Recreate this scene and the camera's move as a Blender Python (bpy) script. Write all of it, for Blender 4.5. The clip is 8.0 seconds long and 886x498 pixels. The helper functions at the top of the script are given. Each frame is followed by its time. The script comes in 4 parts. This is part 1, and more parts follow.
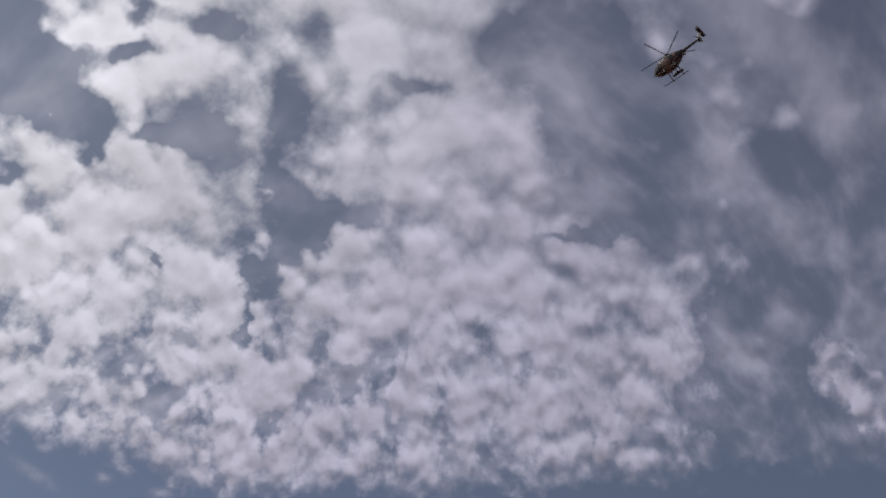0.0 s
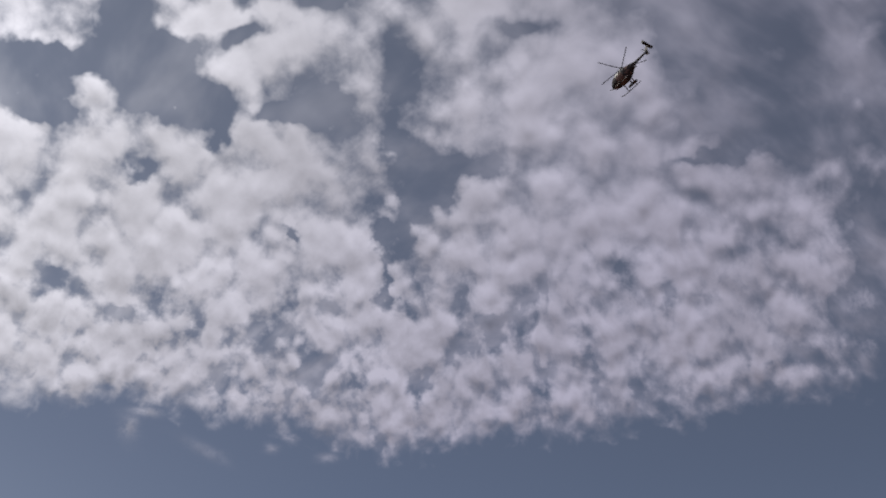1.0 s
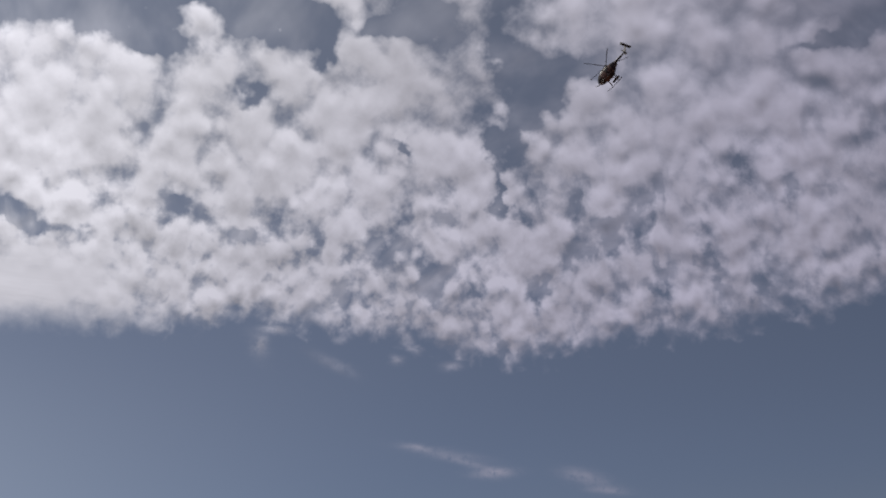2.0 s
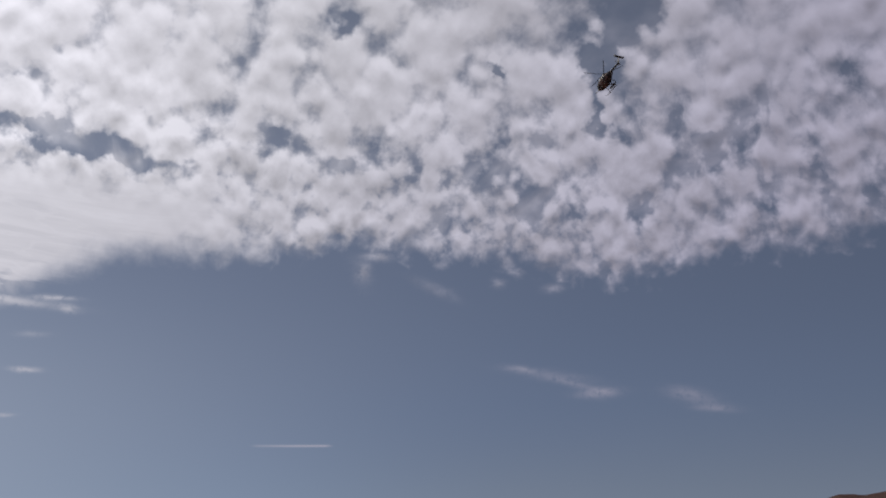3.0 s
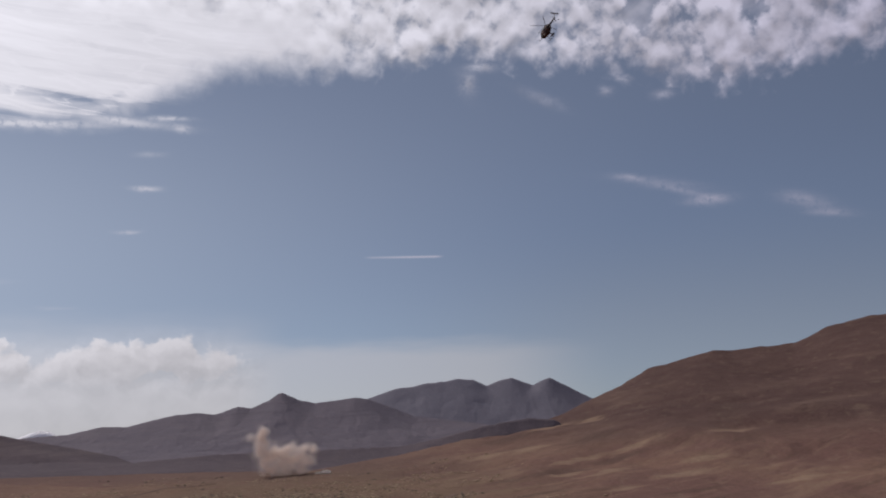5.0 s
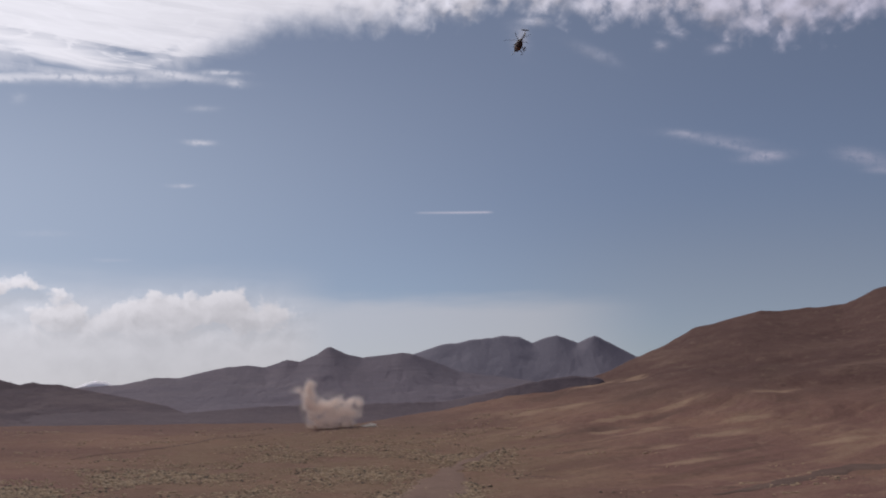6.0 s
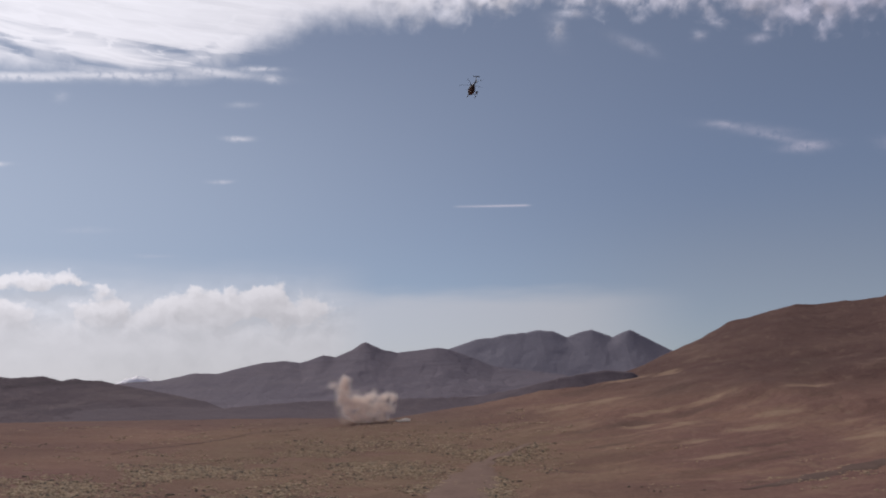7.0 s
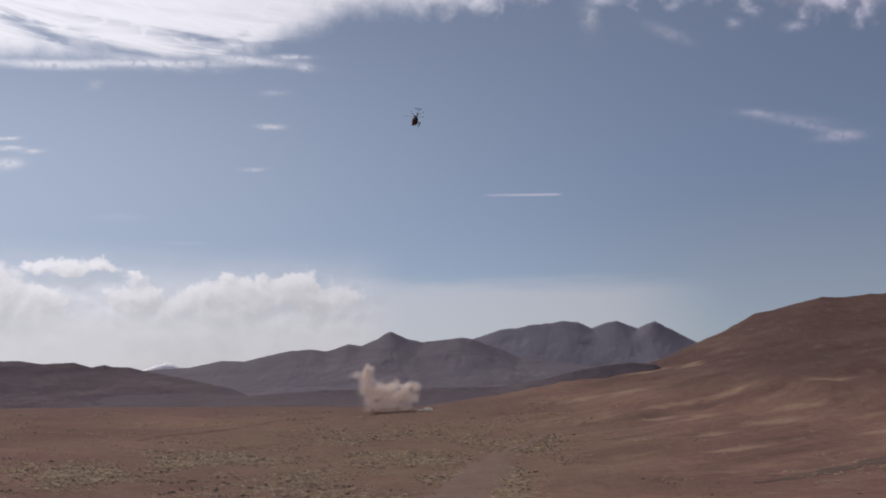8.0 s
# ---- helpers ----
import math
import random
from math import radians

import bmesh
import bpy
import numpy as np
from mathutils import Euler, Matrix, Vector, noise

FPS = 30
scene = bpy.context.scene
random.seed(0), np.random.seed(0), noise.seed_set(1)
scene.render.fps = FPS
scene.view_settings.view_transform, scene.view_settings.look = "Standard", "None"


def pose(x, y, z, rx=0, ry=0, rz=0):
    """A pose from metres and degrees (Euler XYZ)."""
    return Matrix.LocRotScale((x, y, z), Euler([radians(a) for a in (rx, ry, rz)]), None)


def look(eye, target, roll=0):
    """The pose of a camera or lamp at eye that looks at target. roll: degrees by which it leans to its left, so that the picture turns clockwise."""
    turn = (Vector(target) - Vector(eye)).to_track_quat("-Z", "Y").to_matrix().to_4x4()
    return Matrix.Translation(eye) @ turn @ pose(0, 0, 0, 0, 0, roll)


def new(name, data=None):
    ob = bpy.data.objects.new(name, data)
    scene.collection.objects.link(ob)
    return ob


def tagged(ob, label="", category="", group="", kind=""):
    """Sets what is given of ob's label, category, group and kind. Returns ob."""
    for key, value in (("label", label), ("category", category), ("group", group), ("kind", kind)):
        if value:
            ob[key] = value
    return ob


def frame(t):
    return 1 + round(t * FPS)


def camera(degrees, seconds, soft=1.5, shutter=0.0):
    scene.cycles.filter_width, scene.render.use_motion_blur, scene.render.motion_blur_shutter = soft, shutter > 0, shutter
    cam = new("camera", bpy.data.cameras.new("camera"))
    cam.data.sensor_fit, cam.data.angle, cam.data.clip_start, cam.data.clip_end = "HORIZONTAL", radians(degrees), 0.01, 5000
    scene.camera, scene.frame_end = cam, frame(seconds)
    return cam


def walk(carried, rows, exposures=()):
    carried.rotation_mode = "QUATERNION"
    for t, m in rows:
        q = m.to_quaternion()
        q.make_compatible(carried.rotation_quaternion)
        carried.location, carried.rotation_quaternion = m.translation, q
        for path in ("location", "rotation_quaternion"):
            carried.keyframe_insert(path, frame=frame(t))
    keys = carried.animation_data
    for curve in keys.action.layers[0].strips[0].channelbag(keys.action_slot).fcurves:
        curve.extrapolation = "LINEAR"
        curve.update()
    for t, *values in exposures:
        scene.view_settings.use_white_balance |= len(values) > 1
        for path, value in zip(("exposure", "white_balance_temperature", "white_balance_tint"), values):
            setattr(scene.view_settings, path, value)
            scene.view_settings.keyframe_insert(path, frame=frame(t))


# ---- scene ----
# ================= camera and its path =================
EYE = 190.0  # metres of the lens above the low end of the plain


def heading(az, el):
    """Unit vector for a compass angle (right of +y) and a height angle, in degrees."""
    a, e = radians(az), radians(el)
    return Vector((math.sin(a) * math.cos(e), math.cos(a) * math.cos(e), math.sin(e)))


cam = camera(45.3, 8.0, soft=2.0)
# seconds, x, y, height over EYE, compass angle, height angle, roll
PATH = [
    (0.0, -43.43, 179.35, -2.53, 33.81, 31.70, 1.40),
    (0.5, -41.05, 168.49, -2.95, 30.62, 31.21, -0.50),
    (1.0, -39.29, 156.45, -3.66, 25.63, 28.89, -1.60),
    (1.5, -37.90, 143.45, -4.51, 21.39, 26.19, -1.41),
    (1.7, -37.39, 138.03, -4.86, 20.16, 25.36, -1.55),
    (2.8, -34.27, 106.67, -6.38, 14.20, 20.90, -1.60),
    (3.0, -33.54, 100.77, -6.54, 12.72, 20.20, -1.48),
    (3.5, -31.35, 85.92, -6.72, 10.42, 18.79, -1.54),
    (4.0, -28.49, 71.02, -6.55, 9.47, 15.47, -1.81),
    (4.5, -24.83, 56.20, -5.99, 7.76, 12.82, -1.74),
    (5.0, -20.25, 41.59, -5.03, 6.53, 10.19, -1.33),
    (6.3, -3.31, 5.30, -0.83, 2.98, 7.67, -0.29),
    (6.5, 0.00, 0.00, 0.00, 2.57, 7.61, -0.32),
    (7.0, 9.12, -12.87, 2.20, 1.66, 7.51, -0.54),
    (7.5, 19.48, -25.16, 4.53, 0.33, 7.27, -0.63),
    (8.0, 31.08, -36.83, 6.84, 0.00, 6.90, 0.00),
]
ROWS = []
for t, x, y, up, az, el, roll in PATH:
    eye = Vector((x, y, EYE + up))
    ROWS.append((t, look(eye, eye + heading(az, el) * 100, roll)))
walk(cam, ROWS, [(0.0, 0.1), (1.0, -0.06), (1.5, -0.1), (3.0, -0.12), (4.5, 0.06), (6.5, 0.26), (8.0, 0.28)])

# ================= sky, clouds and sun =================
SUN_AZ, SUN_EL = -38.0, 47.0

world = bpy.data.worlds.new("sky")
world.use_nodes = True
scene.world = world


class Nodes:
    """A short way to write node trees."""

    def __init__(self, tree):
        self.tree = tree
        tree.nodes.clear()

    def put(self, kind, *ins, **sets):
        node = self.tree.nodes.new(kind)
        for key, value in sets.items():
            setattr(node, key, value)
        for i, value in enumerate(ins):
            self.feed(node.inputs[i], value)
        return node

    def feed(self, socket, value):
        if value is None:
            return
        if isinstance(value, bpy.types.NodeSocket):
            self.tree.links.new(value, socket)
        else:
            socket.default_value = value

    def m(self, op, a, b=None, c=None, clamp=False):
        return self.put("ShaderNodeMath", a, b, c, operation=op, use_clamp=clamp).outputs[0]

    def v(self, op, a, b=None, c=None):
        node = self.put("ShaderNodeVectorMath", a, b, c, operation=op)
        return node.outputs["Value" if op in ("DOT_PRODUCT", "LENGTH", "DISTANCE") else "Vector"]

    def scale(self, a, k):
        node = self.put("ShaderNodeVectorMath", a, operation="SCALE")
        self.feed(node.inputs["Scale"], k)
        return node.outputs["Vector"]

    def xyz(self, x, y, z=0.0):
        return self.put("ShaderNodeCombineXYZ", x, y, z).outputs[0]

    def split(self, a):
        return self.put("ShaderNodeSeparateXYZ", a).outputs

    def noise(self, vec, scale, detail=3.0, rough=0.5, warp=0.0, color=False):
        node = self.put("ShaderNodeTexNoise")
        self.feed(node.inputs["Vector"], vec)
        for key, value in (("Scale", scale), ("Detail", detail), ("Roughness", rough), ("Distortion", warp)):
            self.feed(node.inputs[key], value)
        return node.outputs["Color" if color else 0]

    def cells(self, vec, scale, smooth=0.6, detail=0.0):
        node = self.put("ShaderNodeTexVoronoi", feature="SMOOTH_F1")
        self.feed(node.inputs["Vector"], vec)
        self.feed(node.inputs["Scale"], scale)
        self.feed(node.inputs["Smoothness"], smooth)
        self.feed(node.inputs["Detail"], detail)
        return node.outputs["Distance"]

    def step(self, value, lo, hi, to0=0.0, to1=1.0):
        node = self.put("ShaderNodeMapRange", value, lo, hi, to0, to1, interpolation_type="SMOOTHSTEP")
        return node.outputs[0]

    def mix(self, fac, a, b):
        node = self.put("ShaderNodeMix", data_type="RGBA")
        self.feed(node.inputs[0], fac)
        self.feed(node.inputs[6], a)
        self.feed(node.inputs[7], b)
        return node.outputs[2]

    def mixf(self, fac, a, b):
        return self.m("MULTIPLY_ADD", fac, self.m("SUBTRACT", b, a), a)

    def blob(self, place, az, el, rx, ry, turn=0.0):
        """1 in the middle of an ellipse of sky, falling off softly round it."""
        c, d = math.cos(radians(turn)), math.sin(radians(turn))
        u = self.m("SUBTRACT", self.v("DOT_PRODUCT", place, (c / rx, d / rx, 0.0)), (az * c + el * d) / rx)
        v = self.m("SUBTRACT", self.v("DOT_PRODUCT", place, (-d / ry, c / ry, 0.0)), (el * c - az * d) / ry)
        return self.m("POWER", 0.36788, self.m("MULTIPLY_ADD", u, u, self.m("MULTIPLY", v, v)))

    def blobs(self, place, items):
        """Sum of ellipses: compass angle, height angle, half width, half height, (turn,) weight."""
        total = 0.0
        for *form, weight in items:
            total = self.m("MULTIPLY_ADD", self.blob(place, *form), weight, total)
        return total


N = Nodes(world.node_tree)
way = N.v("NORMALIZE", N.put("ShaderNodeTexCoord").outputs["Generated"])
dx, dy, dz = N.split(way)
DEG = 57.29578
az = N.m("MULTIPLY", N.m("ARCTAN2", dx, dy), DEG)
el = N.m("MULTIPLY", N.m("ARCSINE", dz), DEG)
place = N.xyz(az, el)

# plane of the cloud noise: keeps round puffs round, and makes them smaller towards the horizon
flat = N.m("TANGENT", N.m("MULTIPLY", N.m("SUBTRACT", 90.0, el), 0.5 / DEG))
cube = N.m("MULTIPLY", flat, N.m("MULTIPLY", flat, flat))
turn3 = N.m("MULTIPLY", az, 3.0 / DEG)
q = N.xyz(N.m("MULTIPLY", cube, N.m("COSINE", turn3)), N.m("MULTIPLY", cube, N.m("SINE", turn3)))
# ragged edges: the big shapes are pushed about by noise at two scales
shove = N.v("SUBTRACT", N.noise(q, 9.0, 5.0, 0.62, color=True), (0.5, 0.5, 0.5))
nibble = N.v("SUBTRACT", N.noise(q, 34.0, 4.0, 0.58, color=True), (0.5, 0.5, 0.5))
ragged = N.v("ADD", N.v("ADD", place, N.v("MULTIPLY", shove, (1.8, 1.4, 0.0))), N.v("MULTIPLY", nibble, (5.6, 4.6, 0.0)))
little = N.v("ADD", N.v("ADD", place, N.v("MULTIPLY", shove, (1.4, 1.0, 0.0))), N.v("MULTIPLY", nibble, (2.6, 2.2, 0.0)))

# gaps and puffs of the cloud sheet: compass angle, height angle, half length, half width, turn, depth
SUNWARD_GAPS = [
    (6.77, 37.91, 3.1, 1.69, 13, 1.2), (4.69, 39.36, 1.63, 1.38, 5, 0.8), (12.22, 39.82, 1.46, 0.69, 39, 1.1), (10.39, 36.31, 2.34, 0.8, -4, 1.0), (16.36, 36.53, 2.45, 0.6, 16, 1.1), (11.61, 34.72, 1.09, 0.63, -49, 0.8),
    (12.39, 41.76, 2.13, 0.64, 23, 0.9), (17.36, 42.7, 1.92, 0.63, 6, 0.9), (-2.35, 35.7, 6.16, 1.67, 10, 1.3), (1.43, 34.1, 1.99, 0.57, 2, 0.9), (3.91, 37.13, 3.14, 0.97, 11, 0.7), (7.29, 32.33, 0.92, 0.63, 12, 0.6),
]
CROWN_GAPS = [
    (23.29, 39.38, 2.81, 1.22, -87, 0.62), (24.31, 42.9, 1.75, 1.2, -78, 0.45), (26.31, 39.98, 1.78, 1.17, -81, 0.4), (29.34, 38.99, 2.1, 1.32, 88, 0.5), (31.77, 40.69, 1.91, 0.6, 2, 0.65), (24.88, 36.24, 1.85, 1.02, 4, 0.45),
    (23.14, 34.25, 1.33, 1.14, -75, 0.75), (25.76, 33.59, 2.52, 1.03, -3, 0.6), (25.76, 32.07, 2.8, 0.92, 15, 1.3), (22.56, 30.24, 1.37, 1.2, -1, 1.1), (22.3, 27.35, 2.09, 0.53, -81, 0.7), (16.05, 29.37, 0.9, 0.39, -26, 0.8),
    (39.4, 43.13, 3.05, 1.75, -2, 1.1), (41.35, 38.46, 1.8, 1.07, 86, 0.5), (44.15, 35.75, 3.3, 1.46, 85, 0.5),
]
THIN_SIDE_GAPS = [
    (60.36, 40.2, 4.42, 3.07, -9, 0.45), (45.62, 41.01, 2.52, 2.34, 6, 0.75), (48.72, 38.49, 2.58, 1.47, -5, 0.75), (47.1, 34.47, 2.31, 1.79, -3, 0.75), (48.25, 32.41, 2.75, 0.78, -5, 0.6), (42.25, 32.08, 2.12, 0.49, 8, 0.9),
    (55.74, 34.12, 2.98, 2.6, 0, 0.65), (61.19, 37.71, 4.78, 1.78, 73, 0.5), (59.7, 32.82, 2.57, 1.86, 72, 0.55), (50.01, 30.29, 2, 1.19, -5, 0.45), (52.75, 26.01, 3.6, 2.38, 51, 0.7), (57.69, 28.25, 2.72, 2.28, -1, 0.55),
    (52.53, 21.84, 4.14, 1.56, -5, 0.9), (53.02, 19.4, 4.58, 1.39, -4, 0.65), (49.58, 27.21, 1.93, 1.32, -3, 0.3),
]
THIN_SIDE_PUFFS = [
    (52.08, 39.69, 2.47, 1.55, 48, 0.3), (58.22, 41.52, 4.14, 1.04, -23, 0.1), (56.36, 36.95, 3.68, 0.94, 13, 0.3), (50.1, 36.7, 2.5, 0.94, 0, 0.35), (50.29, 34.44, 2.41, 0.89, -15, 0.25), (57.28, 22.87, 2.36, 1.43, -23, 1.0),
    (57.61, 25.1, 1.49, 0.55, 20, 0.5), (44.69, 43.42, 1.72, 0.97, 51, 0.25), (35.76, 39.63, 3.89, 3.52, -87, 0.25), (9.44, 40.5, 2.06, 1.03, 19, 0.8), (5.92, 38.84, 1.13, 0.59, -69, 0.35), (0.85, 37.68, 1.54, 0.5, 1, 0.8),
]
LOWER_GAPS = [
    (28.19, 24.97, 0.8, 0.6, 1, 0.8), (28.47, 23.49, 1.63, 0.48, 3, 0.75), (30.83, 25.26, 1.81, 0.8, 79, 0.75), (30.89, 21.38, 0.94, 0.71, -86, 0.85), (24.03, 21.26, 0.88, 0.63, -81, 0.6), (36.36, 26.59, 1.39, 0.61, -78, 0.65),
    (38.7, 25.38, 0.87, 0.78, 4, 0.9), (33.9, 23.25, 1.79, 0.66, -89, 0.9), (39.72, 20.91, 1.54, 0.73, 45, 0.5), (41.95, 21.16, 1.22, 0.54, 49, 0.6), (44.46, 21.08, 1.72, 0.34, 9, 0.55), (43.81, 27.18, 1.67, 0.48, 4, 0.35),
    (26.12, 27.24, 1.15, 1.08, -10, 0.4), (20.66, 25.82, 0.71, 0.38, 5, 0.6), (23.23, 25.49, 0.65, 0.53, 2, 0.6), (28.69, 29.08, 1.3, 0.51, 39, 0.35),
]
CELL_GAPS = [
    (11.15, 24.7, 0.74, 0.41, -74, 0.6), (13.08, 23.59, 0.9, 0.36, 49, 0.6), (16.07, 24.19, 1.22, 0.86, 5, 0.5), (18.78, 22.79, 1.87, 0.58, -12, 0.6), (17.38, 21.97, 1.2, 0.46, 7, 0.5), (20.83, 21.7, 0.77, 0.43, 4, 0.7),
    (1.6, 25.39, 2.3, 0.35, 1, 0.7), (3.23, 26.01, 0.94, 0.64, 5, 0.7), (7.04, 24.57, 1.75, 0.5, -1, 0.8), (-2.14, 25.97, 1.78, 0.26, -6, 0.5), (16.66, 23.44, 2.62, 1.23, -20, 0.4), (11.99, 22.38, 1.98, 0.85, -1, 0.4),
    (6.37, 24.96, 2.79, 0.49, -17, 0.5), (2.69, 26.55, 1.31, 0.42, -11, 0.55), (24.01, 21.7, 1.9, 0.54, -5, 0.35),
]
STREAK_GAPS = [
    (-9.15, 24.86, 3.38, 0.4, -4, 1.35), (-5.93, 24.37, 2.43, 0.44, -4, 1.3), (-10.44, 25.77, 2.19, 0.29, -2, 1.0), (-3.45, 24.25, 1.56, 0.26, 1, 0.5), (-11.32, 27.96, 0.76, 0.39, 10, 0.5), (-9.3, 29.12, 0.61, 0.43, -85, 0.5),
    (36.28, 20.68, 1.13, 0.56, 70, 0.6), (36.42, 27.09, 0.83, 0.71, 82, 0.5),
]
COMB_GAPS = [
    (-21.43, 17.31, 2.01, 0.34, -18, 0.7), (-17.76, 16.75, 3.12, 0.26, -5, 0.7), (-13.4, 17.26, 2.08, 0.23, -2, 0.5), (-11.01, 18.05, 1.53, 0.23, 22, 0.35), (-19.14, 17.51, 1.89, 0.28, -8, 0.4), (-13.29, 17.63, 3.08, 0.26, -2, 0.7),
    (-9.26, 17.3, 2.35, 0.26, 13, 0.8), (-10.01, 17.41, 2.48, 0.23, 16, 0.8), (-11.88, 23.56, 3.79, 0.25, -2, 0.45),
]
# lower edge of the sheet, with hanging tufts and a notch
rim = N.split(N.v("ADD", place, N.v("MULTIPLY", shove, (3.0, 2.6, 0.0))))
TUFTS = [(22.5, 18.0, 6.0, 9.0, 1.45), (33.5, 18.0, 7.0, 9.0, 0.7), (8.0, 20.0, 5.0, 9.0, -0.5), (-13.6, 18.0, 5.5, 9.0, 3.4), (-24.0, 18.0, 7.0, 9.0, 4.0)]
edge = N.m("SUBTRACT", 19.6, N.blobs(place, TUFTS))
over = N.m("SUBTRACT", rim[1], edge)
# smooth combed cloud low down on the sun's side
combed = N.m("MULTIPLY", N.step(az, 6.0, -6.0), N.step(el, 24.5, 21.5))
over = N.m("ADD", over, N.m("MULTIPLY", N.m("SUBTRACT", N.noise(q, 48.0, 4.0, 0.5, 0.25), 0.5), N.mixf(combed, 3.4, 0.8)))
sheet = N.step(over, -0.5, 1.5)


def lumps(at):
    """Density of the cloud at a place of the noise plane: wide drifts, round puffs on them, a little lace."""
    wide = N.noise(at, 13.0, 2.0, 0.5, 0.3)
    bent = N.v("ADD", at, N.scale(N.v("SUBTRACT", N.noise(at, 34.0, 2.0, 0.5, color=True), (0.5, 0.5, 0.5)), 0.016))
    puff = N.cells(bent, 45.0, 0.8, 1.0)
    lace = N.noise(at, 34.0, 5.0, 0.55, 0.2)
    total = N.m("ADD", N.m("MULTIPLY", wide, 0.6), N.m("MULTIPLY", N.m("SUBTRACT", 1.0, puff), 0.62))
    return N.m("ADD", total, N.m("MULTIPLY", lace, 0.55))


density = lumps(q)
toward_sun = lumps(N.scale(q, 0.965))
# small round cells low down towards the sun, hanging drapes away from it
mottle = N.noise(q, 92.0, 3.0, 0.5, 0.3)
cells_zone = N.m("MULTIPLY", N.step(el, 29.0, 24.0), N.step(az, 26.0, 12.0))
leaning = N.xyz(N.m("ADD", az, N.m("MULTIPLY", el, 0.18)), N.m("MULTIPLY", el, 0.42))
drapes = N.noise(N.v("ADD", leaning, N.v("MULTIPLY", nibble, (2.2, 1.4, 0.0))), 0.85, 4.0, 0.55, 0.2)
drape_zone = N.m("MULTIPLY", N.step(el, 33.0, 25.0), N.step(az, 10.0, 22.0))
texture = N.m("MULTIPLY", N.m("SUBTRACT", density, 0.97), 1.5)
texture = N.m("ADD", texture, N.m("MULTIPLY", N.m("MULTIPLY", N.m("SUBTRACT", mottle, 0.5), 1.1), cells_zone))
texture = N.m("ADD", texture, N.m("MULTIPLY", N.m("MULTIPLY", N.m("SUBTRACT", drapes, 0.5), 1.5), drape_zone))
curd = N.m("SUBTRACT", N.noise(q, 170.0, 3.0, 0.55, 0.3), 0.5)
texture = N.m("ADD", texture, N.m("MULTIPLY", curd, N.step(az, 20.0, 40.0, 0.5, 0.25)))
hole = N.m("ADD", N.blobs(ragged, SUNWARD_GAPS), N.m("ADD", N.blobs(ragged, CROWN_GAPS), N.blobs(ragged, THIN_SIDE_GAPS)))
small_hole = N.m("ADD", N.blobs(little, LOWER_GAPS), N.m("ADD", N.blobs(little, CELL_GAPS), N.blobs(little, STREAK_GAPS)))
cover = N.m("SUBTRACT", N.m("ADD", N.step(el, 34.0, 29.0, 1.18, 1.20), texture), N.step(N.m("ADD", az, N.step(el, 30.0, 35.0, 0.0, 9.0)), 43.0, 59.0, 0.0, 0.66))
cover = N.m("ADD", cover, N.m("MULTIPLY", N.blobs(ragged, THIN_SIDE_PUFFS), 0.72))
cover = N.m("SUBTRACT", cover, N.m("MULTIPLY", N.m("MINIMUM", hole, 1.4), 1.0))
cover = N.m("SUBTRACT", cover, N.m("MULTIPLY", small_hole, N.step(mottle, 0.30, 0.65, 0.3, 0.78)))
# long slow waves, for drawn-out cloud
drift = N.v("ADD", place, N.v("MULTIPLY", N.v("SUBTRACT", N.noise(N.v("MULTIPLY", place, (0.5, 1.6, 1.0)), 1.4, 4.0, 0.6, color=True), (0.5, 0.5, 0.5)), (0.9, 0.30, 0.0)))
combs = N.noise(N.xyz(N.m("MULTIPLY", az, 0.09), N.m("ADD", el, N.m("MULTIPLY", az, 0.06))), 1.5, 5.0, 0.55, 0.6)
fine_combs = N.noise(N.xyz(N.m("MULTIPLY", az, 0.16), N.m("ADD", el, N.m("MULTIPLY", az, 0.10))), 1.1, 4.0, 0.55, 0.9)
ropes = N.step(N.m("ABSOLUTE", N.m("SUBTRACT", fine_combs, 0.5)), 0.05, 0.0)
combed_cover = N.m("ADD", N.m("ADD", N.step(el, 20.0, 16.5, 0.92, 0.80), N.m("MULTIPLY", N.m("SUBTRACT", combs, 0.5), N.step(el, 20.5, 16.5, 0.5, 1.4))), N.m("MULTIPLY", ropes, N.step(el, 19.5, 17.5, 0.04, 0.14)))
cover = N.mixf(combed, cover, N.m("SUBTRACT", combed_cover, N.m("MULTIPLY", N.blobs(drift, COMB_GAPS), 0.6)))
# torn thin cloud in the gaps
thin = N.step(N.noise(N.v("MULTIPLY", q, (1.0, 1.6, 1.0)), 19.0, 4.0, 0.5, 0.2), 0.38, 0.74, 0.06, 0.60)
thin = N.m("MULTIPLY", thin, N.m("MAXIMUM", N.step(az, 18.0, 36.0, 0.45, 1.0), N.step(el, 31.0, 26.0, 0.0, 1.1)))
high = N.m("MULTIPLY", sheet, N.m("MAXIMUM", thin, N.step(cover, N.step(az, 10.0, 40.0, 0.24, 0.0), N.step(az, 10.0, 40.0, 0.92, 1.15))))

